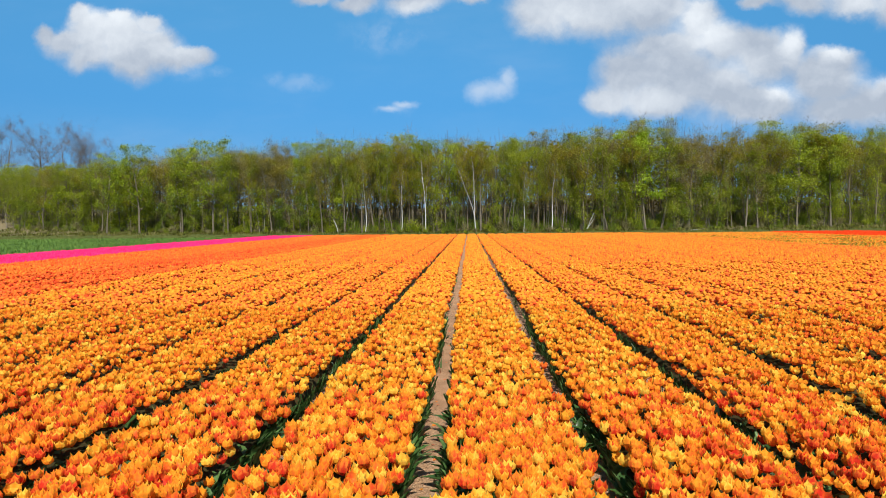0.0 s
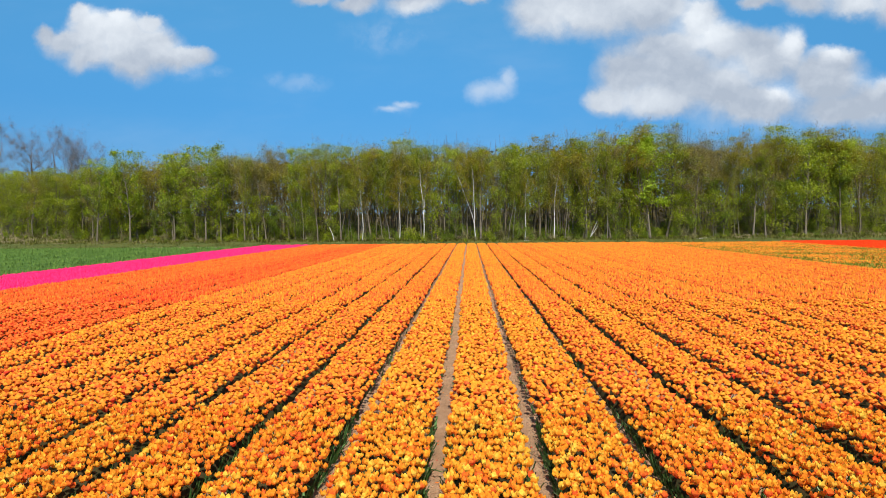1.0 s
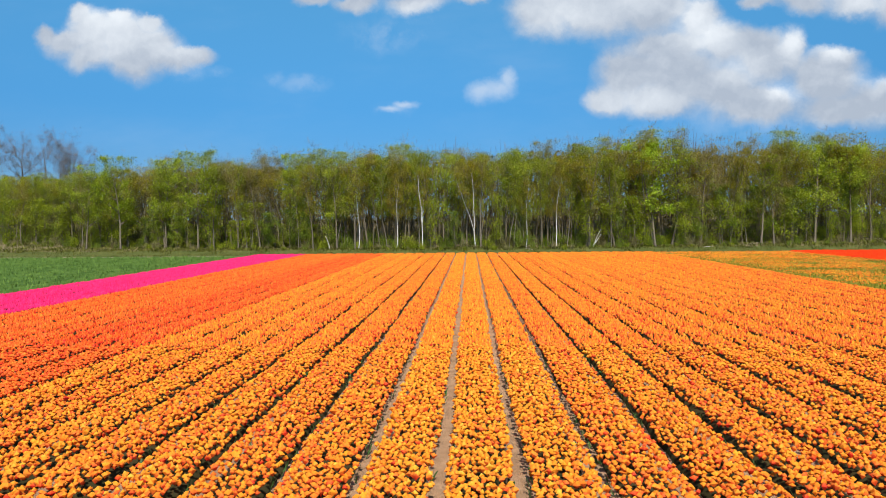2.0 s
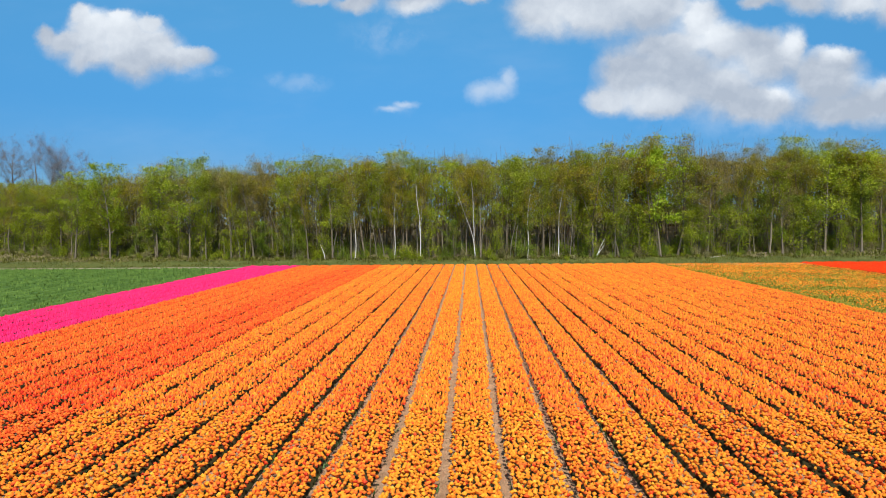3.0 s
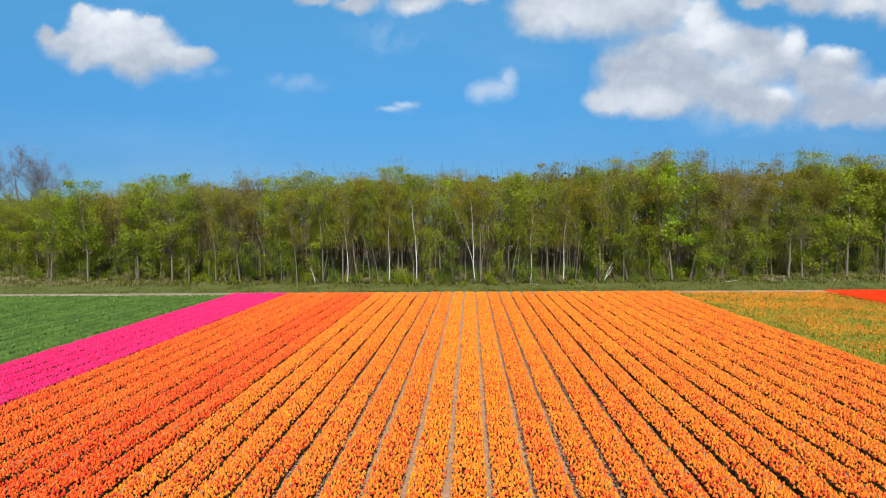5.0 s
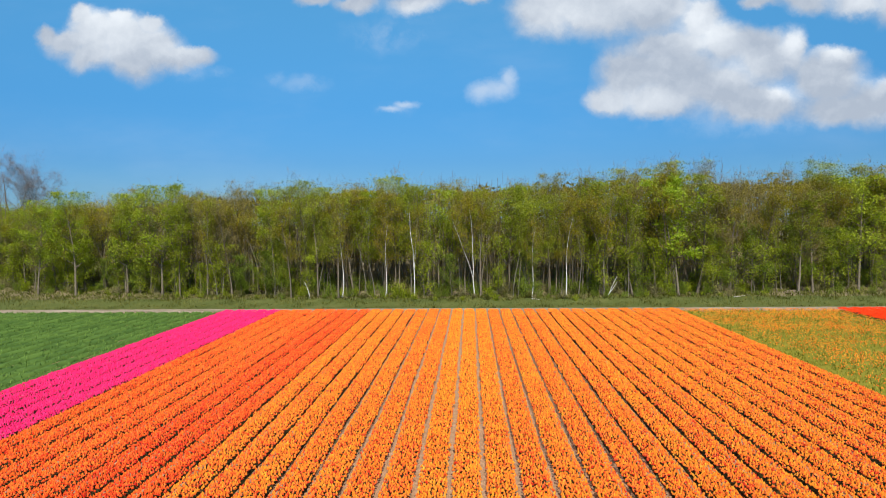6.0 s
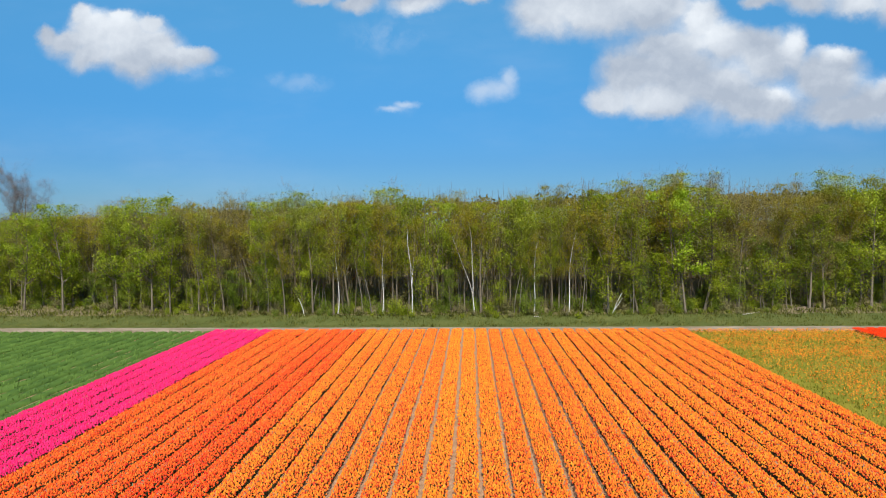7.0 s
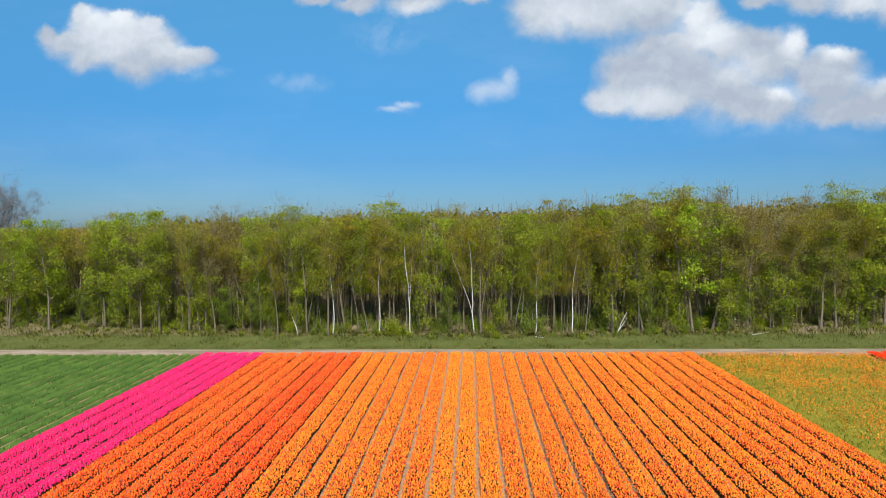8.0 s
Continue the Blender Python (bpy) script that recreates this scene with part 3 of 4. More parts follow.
def lone_tulips():
    """The nearest tulips of the middle bed, each a plant with bloom, stem and two leaves."""
    r = np.random.default_rng(5)
    models = []
    for i in range(18):
        root = thing("tulip", "open orange tulip on a green stem with broad leaves", "tulip", "tulips in the middle bed")
        v, f, al = NEAR_CUP
        size, tone = r.uniform(0.86, 1.04), float(np.clip(r.normal(0.48, 0.28), 0, 1))
        per_v, per_f = len(v) // 6, len(f) // 6
        petals = []
        for p in range(6):
            piece = v[p * per_v:(p + 1) * per_v] * size + np.array([0, 0, BLOOM_Z])
            petals.append((piece, f[:per_f], np.clip(tone + r.normal(0, 0.1), 0, 1), al[:per_v]))
        h = Heap()
        for p in (0, 2, 4):
            h.add(*petals[p])
        bloom = part("bloom", h.mesh("bloom", M_ORANGE, False), root, "orange cupped bloom")
        for p in (1, 3, 5):
            h = Heap()
            h.add(*petals[p])
            part("petal", h.mesh("petal", M_ORANGE, False), bloom)
        h = Heap()
        b = r.normal(0, 0.012, 2)
        tube(h, [(0, 0, -0.01), (b[0], b[1], 0.2), (0, 0, BLOOM_Z + 0.004)], [0.006, 0.005, 0.005], 5)
        part("stem", h.mesh("stem", M_TULIP_LEAF), root, "green stem")
        yaw = r.uniform(0, 6.28)
        for _ in range(2):
            h = Heap()
            make_leaves(h, BLADE, np.zeros(1), np.zeros(1), np.zeros(1), 0.33, r, np.full(1, yaw))
            part("leaf", h.mesh("leaf", M_TULIP_LEAF), root, "broad green leaf")
            yaw += 2.6
        models.append(root)
    x, y = scatter(0, ALONE[0], ALONE[1], -0.55, 0.55, 120, r)
    for i in range(len(x)):
        m = pose(x[i] + bed_shift(0, y[i]), y[i], r.normal(0, 0.02), r.normal(0, 4), r.normal(0, 4), r.uniform(0, 360))
        if i < len(models):
            models[i].matrix_basis = m
        else:
            copy_thing(models[i % len(models)], m)


lone_tulips()


def green_bed(k):
    """A bed of tulips without bloom: only low leaves."""
    r = np.random.default_rng(3000 + k)
    cx = bed_x(k)
    root = thing("tulip_bed", "long bed of low green tulip leaves without blooms", "flower bed", "green beds")
    root.location = (cx, 0, 0)
    start = max(FIELD_START, abs(cx) * 1.30 - 6)
    foot, green = Heap(), Heap()
    v, f, t = bed_foot(k, cx, 0.55, FIELD_START, FIELD_END, 0.22, r)
    foot.add(v, f, t)
    n = max(50, int((FIELD_END - start) * 11))
    start = min(start, FIELD_END - 4)
    make_leaves(green, FLAT, cx + r.uniform(-0.53, 0.53, n), r.uniform(start, FIELD_END, n), np.full(n, 0.08), 0.36, r)
    for name, heap in (("leaf_mass", foot), ("foliage", green)):
        ob = part(name, heap.mesh(name, M_FIELD_LEAF), root)
        ob.location = (-cx, 0, 0)
        tagged(ob, kind="stuff")


for bed in range(-60, -21):
    green_bed(bed)


def picked_patch():
    """The patch with most of its heads off: yellowing leaves with scattered orange blooms."""
    r = np.random.default_rng(71)
    root = thing("tulip_patch", "yellow-green tulip patch with thin scattered orange blooms", "flower bed")
    x0, x1 = 17.5 * BED, 30.45 * BED
    green, bloom, foot = Heap(), Heap(), Heap()
    xs, ys = np.arange(x0, x1, 0.35), np.arange(FIELD_START, FIELD_END, 0.6)
    foot.add(*grid_sheet(xs, ys, lambda x, y: np.where((x < x0 + 0.1) | (x > x1 - 0.36) | (y > FIELD_END - 0.7), -0.01, 0.16 + 0.05 * waves(x, y, 8, 1.6) + r.uniform(-0.05, 0.05, x.shape))), tint=0.65)
    n = 30000
    x, y = r.uniform(x0, x1, n), r.uniform(22, FIELD_END, n)
    make_leaves(green, FLAT, x, y, np.full(n, 0.08), 0.34, r)
    n = 46000
    x, y = r.uniform(x0, x1, n), r.uniform(22, FIELD_END, n)
    thick = 0.36 + 0.35 * waves(x, y, 21, 11.0) + 0.35 * np.clip((y - 80) / 21, 0, 1) - 0.4 * np.exp(-((x - x0) / 1.3) ** 2)
    keep = r.random(n) < thick
    x, y = x[keep], y[keep]
    n = len(x)
    make_blooms(bloom, (SPECK_CUP[0] * 0.092, SPECK_CUP[1], SPECK_CUP[2]), x, y, 0.33 + r.normal(0, 0.04, n), np.ones(n), r, np.clip(r.normal(0.6, 0.2, n), 0, 1))
    for name, heap, mat in (("leaf_mass", foot, M_PICKED_LEAF), ("foliage", green, M_PICKED_LEAF), ("bloom_carpet", bloom, M_ORANGE)):
        tagged(part(name, heap.mesh(name, mat, name != "bloom_carpet"), root), kind="stuff")


picked_patch()


def path_litter():
    """Clods of sandy soil and a few dropped petals on the bare paths between the nearest beds."""
    r = np.random.default_rng(91)
    clod = np.array([(0.5, 0, 0.1), (0.1, 0.5, 0.05), (-0.5, 0.1, 0.1), (-0.1, -0.5, 0.0), (0.05, 0.0, 0.45)])
    clod_f = np.array([(0, 1, 4), (1, 2, 4), (2, 3, 4), (3, 0, 4)])
    n = 2600
    g = r.integers(-3, 5, n)
    y = r.uniform(3.5, 22, n)
    x = (g - 0.5) * BED + r.normal(0, 0.07, n)
    h = Heap()
    v, f = stamp(clod, clod_f, np.stack([x, y, np.full(n, -0.002)], 1), r.uniform(0, 6.28, n), r.normal(0, 0.2, n), r.uniform(0.012, 0.045, n))
    h.add(v, f)
    tagged(new("soil_clods", h.mesh("soil_clods", M_SOIL, False)), "small clods of sandy soil between the beds", "soil", kind="stuff")
    petal = np.array([(-0.3, -0.5, 0.02), (0.3, -0.5, 0.05), (0.42, 0.2, 0.12), (0.0, 0.6, 0.05), (-0.42, 0.2, 0.1)])
    n = 130
    g = r.integers(-2, 4, n)
    y = r.uniform(4, 18, n)
    x = (g - 0.5) * BED + r.normal(0, 0.08, n)
    h = Heap()
    v, f = stamp(petal, np.array([(0, 1, 2, 3, 4)]), np.stack([x, y, np.full(n, 0.006)], 1), r.uniform(0, 6.28, n), r.normal(0, 0.15, n), r.uniform(0.03, 0.05, n))
    h.add(v, f, np.repeat(r.uniform(0, 0.7, n), 5))
    tagged(new("dropped_petals", h.mesh("dropped_petals", M_ORANGE, False)), "dropped orange petals on the soil path", "petals", kind="stuff")


path_litter()


def end_clods():
    """Lumps of turned soil and leaf where the green beds stop at the track."""
    r = np.random.default_rng(44)
    lump = np.array([(0.5, 0, 0.0), (0.3, 0.4, 0.0), (-0.2, 0.5, 0.0), (-0.5, 0.0, 0.0), (-0.25, -0.45, 0.0), (0.3, -0.4, 0.0), (0.15, 0.1, 0.38), (-0.2, -0.05, 0.45)])
    lump_f = np.array([(0, 1, 6), (1, 2, 6), (2, 7, 6), (2, 3, 7), (3, 4, 7), (4, 5, 7), (5, 6, 7), (5, 0, 6)])
    n = 260
    x = bed_x(-21.6) - np.abs(r.normal(0, 26, n))
    h = Heap()
    v, f = stamp(lump, lump_f, np.stack([x, 101.5 + r.normal(0, 0.16, n), np.full(n, -0.01)], 1), r.uniform(0, 6.28, n), r.normal(0, 0.1, n), r.uniform(0.15, 0.6, n))
    h.add(v, f)
    tagged(new("soil_lumps", h.mesh("soil_lumps", M_TRACK)), "lumps of turned sandy soil beside the track", "soil", kind="stuff")


end_clods()

# ---- the wood ----


def curve_points(start, direction, length, n, wobble, up, r):
    """A branch line that wanders and turns upward."""
    pts = [np.array(start, float)]
    d = np.array(direction, float)
    for _ in range(n):
        d = d + r.normal(0, wobble, 3) + np.array([0, 0, up])
        d /= np.linalg.norm(d)
        pts.append(pts[-1] + d * length / n)
    return np.array(pts)


LEAFLET = np.array([(-0.45, -0.5, 0.0), (0.5, -0.3, 0.06), (0.0, 0.62, 0.0)])
LEAFLET_F = np.array([(0, 1, 2)])


def tree_meshes(seed, height, clear, spread, girth, limbs, leaves, leaf_size, twigs, mats, fork=0, lean=0.03, droop=0.05, own_limbs=0, crook=0.035, sweep=0.6, subs=3, haze=(0.48, 1.0, 2.1, 0.024)):
    """Trunk, limbs and crown of one tree. clear: bare share of the trunk; spread: crown's half width."""
    r = np.random.default_rng(seed)
    trunk, limb, crown, twig = Heap(), Heap(), Heap(), Heap()
    top = height * 0.9
    n = 9
    main = curve_points((0, 0, -0.3), (r.normal(0, lean), r.normal(0, lean), 1), top, n, crook, 0.03, r)
    rad = girth * (1 - np.linspace(0, 0.93, n + 1)) ** 0.8
    rad[0] *= 1.35
    tube(trunk, main, rad, 7)
    stems = [(main, rad)]
    apart = 0.5 if fork > 1 else 0.24
    for _ in range(fork):
        i = r.integers(2, 5)
        a = r.uniform(0, 6.28)
        pts = curve_points(main[i], (math.cos(a) * apart, math.sin(a) * apart, 1), (top - main[i][2]) * 0.92, 6, 0.06, 0.10, r)
        rr = rad[i] * 0.72 * (1 - np.linspace(0, 0.92, 7))
        tube(trunk, pts, rr, 6)
        stems.append((pts, rr))
    spots, singles = [], []
    for q in range(limbs):
        pts, rr = stems[r.integers(0, len(stems))]
        s = clear + (0.97 - clear) * (q + r.random()) / limbs
        zz = pts[0][2] + (pts[-1][2] - pts[0][2]) * s if pts is main else max(height * clear, pts[0][2] + (pts[-1][2] - pts[0][2]) * s)
        i = int(np.clip(np.searchsorted(pts[:, 2], zz) - 1, 0, len(pts) - 2))
        w = np.clip((zz - pts[i][2]) / (pts[i + 1][2] - pts[i][2] + 1e-6), 0, 1)
        at = pts[i] * (1 - w) + pts[i + 1] * w
        rel = (at[2] / height - clear) / (1 - clear)
        reach = spread * (0.45 + 0.75 * math.sin(math.pi * np.clip(0.18 + 0.72 * rel, 0, 1))) * r.uniform(0.7, 1.15)
        a = r.uniform(0, 6.28)
        rise = sweep * r.uniform(1.0, 2.5) + 0.8 * rel
        d = np.array([math.cos(a), math.sin(a), rise])
        line = curve_points(at, d / np.linalg.norm(d), reach * 1.15, 4, 0.13, 0.10, r)
        br = max(0.018, rr[i] * 0.42)
        if len(singles) < own_limbs:
            singles.append(Heap())
            tube(singles[-1], line, br * 1.5 * np.array([1, 0.8, 0.58, 0.38, 0.16]), 5)
        else:
            tube(limb, line[::2], br * np.array([1, 0.55, 0.14]), 4)
        for _ in range(subs):
            i2 = r.integers(1, 5)
            d2 = (line[min(i2, 4)] - line[max(0, i2 - 1)]) + r.normal(0, 0.38, 3) * reach * 0.3
            d2[2] += 0.12 * reach
            sub = curve_points(line[i2], d2 / (np.linalg.norm(d2) + 1e-6), reach * r.uniform(0.28, 0.5), 2, 0.2, droop, r)
            tube(limb, sub[::2], br * np.array([0.4, 0.1]), 3)
            spots += [sub[1], sub[2], (line[i2] + sub[1]) / 2]
    spots += [main[-1], main[-2]]
    spots = np.array(spots)
    # fine twigs: long thin slivers round the branch ends
    if twigs:
        c = spots[r.integers(0, len(spots), twigs)] + r.normal(0, 0.25, (twigs, 3))
        d = r.normal(0, haze[0], (twigs, 3)) + np.array([0, 0, haze[1]])
        d /= np.linalg.norm(d, axis=1)[:, None]
        L = r.uniform(0.5, haze[2], twigs)[:, None]
        side = np.cross(d, r.normal(0, 1, (twigs, 3)))
        side /= np.linalg.norm(side, axis=1)[:, None]
        w = r.uniform(0.4 * haze[3], haze[3], twigs)[:, None]
        v = np.stack([c - side * w, c + side * w, c + d * L], 1).reshape(-1, 3)
        twig.add(v, np.arange(twigs * 3).reshape(-1, 3))
    if leaves:
        away = np.linalg.norm(spots[:, :2], axis=1)
        share = r.gamma(1.1, 1.0, len(spots)) * (0.9 + 0.5 * away / (away.mean() + 1e-6)) + 0.12
        clump = r.choice(len(spots), leaves, p=share / share.sum())
        shade = r.uniform(0.2, 0.8, len(spots))
        p = spots[clump] + r.normal(0, 0.42, (leaves, 3)) * np.array([1, 1, 0.8]) + np.array([0, 0, 0.2])
        over = np.maximum(p[:, 2] - height, 0)
        p[:, 2] -= over * r.uniform(0.5, 2.5, leaves)
        v, f = stamp(LEAFLET, LEAFLET_F, p, r.uniform(0, 6.28, leaves), r.normal(0.7, 0.7, leaves), leaf_size * r.uniform(0.6, 1.4, leaves))
        crown.add(v, f, np.repeat(np.clip(shade[clump] + r.normal(0, 0.14, leaves), 0, 1), 3))
    out = [("trunk", trunk.mesh("trunk", mats[0])), ("branchwork", limb.mesh("branchwork", mats[1]))]
    out += [("limb", one.mesh("limb", mats[1])) for one in singles]
    if twigs:
        out.append(("twig_haze", twig.mesh("twig_haze", mats[2], False)))
    if leaves:
        out.append(("crown", crown.mesh("crown", mats[3], False)))
    return out


def tree_model(meshes, name, label, group):
    root = thing(name, label, "tree", group)
    for n, me in meshes:
        tagged(part(n, me, root), kind="stuff" if n in ("twig_haze", "crown", "branchwork") else "")
    return root


KINDS = {
    "fresh": dict(n=4, height=15.5, clear=0.32, spread=2.6, girth=0.13, limbs=22, leaves=4200, leaf_size=0.135, twigs=420, mats=(M_BARK, M_BARK, M_TWIG, M_FRESH), label="slender broadleaf tree with fresh spring-green leaves", name="broadleaf_tree"),
    "olive": dict(n=4, height=16.0, clear=0.34, spread=2.4, girth=0.12, limbs=22, leaves=4000, leaf_size=0.12, twigs=560, mats=(M_BARK, M_BARK, M_TWIG, M_OLIVE), label="slender tree with thin olive-green young leaves", name="broadleaf_tree"),
    "bud": dict(n=4, height=16.0, clear=0.32, spread=2.3, girth=0.13, limbs=22, leaves=2000, leaf_size=0.11, twigs=1100, mats=(M_BARK, M_BARK, M_TWIG, M_BUD), label="nearly bare tree hazy with brown buds", name="budding_tree"),
    "lime": dict(n=1, height=15.5, clear=0.34, spread=3.1, girth=0.16, limbs=24, leaves=5200, leaf_size=0.24, twigs=150, mats=(M_BARK, M_BARK, M_TWIG, M_LIME), label="bright lime-green maple in full young leaf", name="maple_tree"),
    "maple": dict(n=3, height=15.5, clear=0.3, spread=3.1, girth=0.16, limbs=24, leaves=4600, leaf_size=0.19, twigs=150, mats=(M_BARK, M_BARK, M_TWIG, M_MAPLE), label="round-crowned maple with bright yellow-green young leaves", name="maple_tree"),
    "deep": dict(n=2, height=10.0, clear=0.12, spread=2.6, girth=0.10, limbs=22, leaves=3200, leaf_size=0.19, twigs=100, mats=(M_BARK, M_BARK, M_TWIG, M_DEEP), label="low broadleaf tree with deep green leaves", name="broadleaf_tree"),
    "sapling": dict(n=3, height=7.0, clear=0.1, spread=1.9, girth=0.05, limbs=15, leaves=1500, leaf_size=0.155, twigs=60, mats=(M_BARK, M_BARK, M_TWIG, M_FRESH), label="young bushy broadleaf tree in light green leaf", name="young_tree"),
    "birch": dict(n=3, height=14.0, clear=0.42, spread=1.9, girth=0.085, limbs=16, leaves=1800, leaf_size=0.13, twigs=380, mats=(M_BIRCH, M_PALE, M_TWIG, M_OLIVE), label="white-barked birch with thin young leaves", name="birch_tree"),
    "pale": dict(n=3, height=14.5, clear=0.42, spread=1.8, girth=0.072, limbs=15, leaves=2000, leaf_size=0.14, twigs=240, mats=(M_PALE, M_PALE, M_TWIG, M_FRESH), label="pale grey trunk with a thin green crown", name="broadleaf_tree"),
    "bare": dict(n=2, height=18.5, clear=0.25, spread=4.4, girth=0.22, limbs=28, leaves=0, leaf_size=0.2, twigs=5200, mats=(M_BARK, M_BARK, M_GREYTWIG, M_BUD), label="tall bare grey tree with spreading limbs", name="bare_tree"),
}
MODELS = {}
for number, (key, kd) in enumerate(KINDS.items()):
    MODELS[key] = []
    for i in range(kd["n"]):
        fork = 1 if (key in ("birch", "olive", "bare") and i % 2 == 0) else 0
        made = tree_meshes(100 * number + i + 1, kd["height"], kd["clear"], kd["spread"], kd["girth"], kd["limbs"], kd["leaves"], kd["leaf_size"], kd["twigs"], kd["mats"], fork + (2 if key == "bare" else 0), own_limbs={"bare": 8, "birch": 4, "lime": 4, "maple": 4}.get(key, 0), crook={"birch": 0.075, "pale": 0.06, "bare": 0.06}.get(key, 0.035), sweep=0.3 if key in ("bare", "lime", "maple") else 0.6, subs=8 if key == "bare" else 3, haze=(0.75, 0.7, 1.5, 0.016) if key == "bare" else (0.55, 0.9, 1.4, 0.017))
        MODELS[key].append([tree_model(made, kd["name"], kd["label"], "trees of the wood"), False])
wood_rng = np.random.default_rng(77)


def plant(kind, x, y, height=None, which=None, wide=1.0):
    models = MODELS[kind]
    slot = models[wood_rng.integers(0, len(models)) if which is None else which % len(models)]
    s = (height or KINDS[kind]["height"] * wood_rng.uniform(0.88, 1.08)) / KINDS[kind]["height"]
    m = pose(x, y, float(land(x, y)), 0, 0, wood_rng.uniform(0, 360))
    ob = slot[0]
    if slot[1]:
        ob = copy_thing(ob, m)
    else:
        ob.matrix_basis = m
        slot[1] = True
    ob.scale = (s * wide, s * wide, s)
    return ob


def canopy(x):
    """How high the crowns reach above the field along the wood."""
    knots_x = (-110, -62, -52, -46, -38, -20, -8, 2, 14, 20, 28, 34, 42, 46, 52, 60, 90)
    knots_z = (15.9, 16.6, 18.1, 18.0, 18.1, 18.7, 19.2, 19.2, 19.3, 19.6, 20.8, 21.2, 20.2, 19.4, 20.3, 20.5, 20.0)
    return float(np.interp(x, knots_x, knots_z))


def kind_at(x, row):
    """Which trees grow where along the wood."""
    u = wood_rng.random()
    if x < -50:
        mix = (("fresh", 0.62), ("olive", 0.85), ("bud", 1.0))
    elif x < -44:
        mix = (("fresh", 0.55), ("olive", 0.9), ("bud", 1.0))
    elif x < -32:
        mix = (("bud", 0.40), ("olive", 0.85), ("fresh", 1.0))
    elif x < -14:
        mix = (("olive", 0.60), ("bud", 0.75), ("fresh", 1.0))
    elif x < 18:
        mix = (("fresh", 0.52), ("olive", 0.90), ("bud", 1.0))
    elif x < 36:
        mix = (("olive", 0.5), ("bud", 0.7), ("fresh", 1.0))
    elif x < 46:
        mix = (("bud", 0.8), ("olive", 1.0))
    else:
        mix = (("olive", 0.55), ("fresh", 0.9), ("bud", 1.0))
    for name, upto in mix:
        if u < upto:
            return name
    return mix[-1][0]


sap = np.random.default_rng(8)
# Trees that stand out along the wood's edge.
for x, hgt, which in ((0.8, 14.5, 0), (-7.8, 14.0, 2), (-18.3, 12.5, 1), (-12.0, 12.0, 1), (8.8, 11.5, 1), (13.6, 13.0, 1)):
    plant("birch", x, wood_edge(x) - 0.3, hgt, which)
for x, hgt in ((-13.6, 14), (6.2, 15), (6.9, 14.5), (15.5, 13.5), (-22.0, 13), (-37.3, 15), (-36.6, 14.5), (22.5, 14), (-43.7, 15), (-28.5, 13.5)):
    plant("pale", x, wood_edge(x) + wood_rng.uniform(-0.2, 0.8), hgt)
for x in np.arange(-27, 62, 3.6):
    px = x + sap.normal(0, 0.8)
    plant("pale", px, wood_edge(px) + sap.uniform(0.2, 7.0), sap.uniform(12.5, 15.5))
plant("lime", 29.6, 112.9, 16.6, None, 1.0)
for x, y, hgt, wide in ((56.4, 116.5, 16.5, 1.15), (62.5, 117.0, 16.0, 1.1), (-59.4, 115.5, 15.6, 1.05), (-52.5, 117.5, 15.4, 1.0), (-45.7, 114.6, 16.6, 1.1), (-29.4, 116.0, 15.5, 0.8),
                        (-14.8, 116.5, 15.0, 0.8), (-4.5, 115.5, 15.2, 0.85), (5.8, 114.8, 15.6, 0.85), (17.4, 116.0, 16.0, 0.8), (-66.0, 116.5, 14.5, 1.0)):
    plant("maple", x, y, hgt, None, wide)
for x, y, hgt, which in ((-94.0, 150.0, 18.4, 0), (-101.0, 152.0, 18.8, 1), (-87.5, 149.0, 15.8, 1), (-109.0, 150.0, 19.8, 0), (-117.0, 151.0, 19.5, 1)):
    plant("bare", x, y, hgt, which, 1.2)
for x in np.concatenate([np.arange(-90, -22, 1.9), np.arange(-22, 80, 3.0)]):
    if abs(x) > 22 or sap.random() < 0.4:
        sx = x + sap.normal(0, 0.9)
        plant(sap.choice(["sapling", "deep"], p=[0.9, 0.1]), sx, wood_edge(sx) + sap.uniform(-0.3, 1.2), sap.uniform(4.0, 8.5), None, 1.15)
for x, hgt in ((41, 10), (47.5, 9.5), (53, 9), (62, 9.5), (24, 7), (36, 8), (-54, 8), (-30, 6.5), (-2.5, 6)):
    plant("deep", x, wood_edge(x) + 0.6, hgt)
for row, (y0, step) in enumerate(((0.8, 3.6), (3.6, 3.0), (7.5, 3.0), (13.0, 3.6))):
    x = -112.0 + row
    while x < 84:
        px = x + wood_rng.normal(0, 0.6)
        py = wood_edge(px) + y0 + wood_rng.normal(0, 0.8)
        if row < 2 and min(abs(px - q) for q in (29.8, 56.4, -59.4, -45.7, -4.5, 5.8)) < 2.0:
            x += 1.0
            continue
        reach = canopy(px) - float(land(px, py)) + (0, -0.6, -0.3, 0.0, 0.4)[row]
        tall = reach * wood_rng.uniform(0.80, 0.98 if row < 3 else 1.02) * (0.90 if row == 0 else 1.0)
        plant(kind_at(px, row), px, py, tall, None, wood_rng.uniform(0.95, 1.5))
        x += step * wood_rng.uniform(0.75, 1.3)


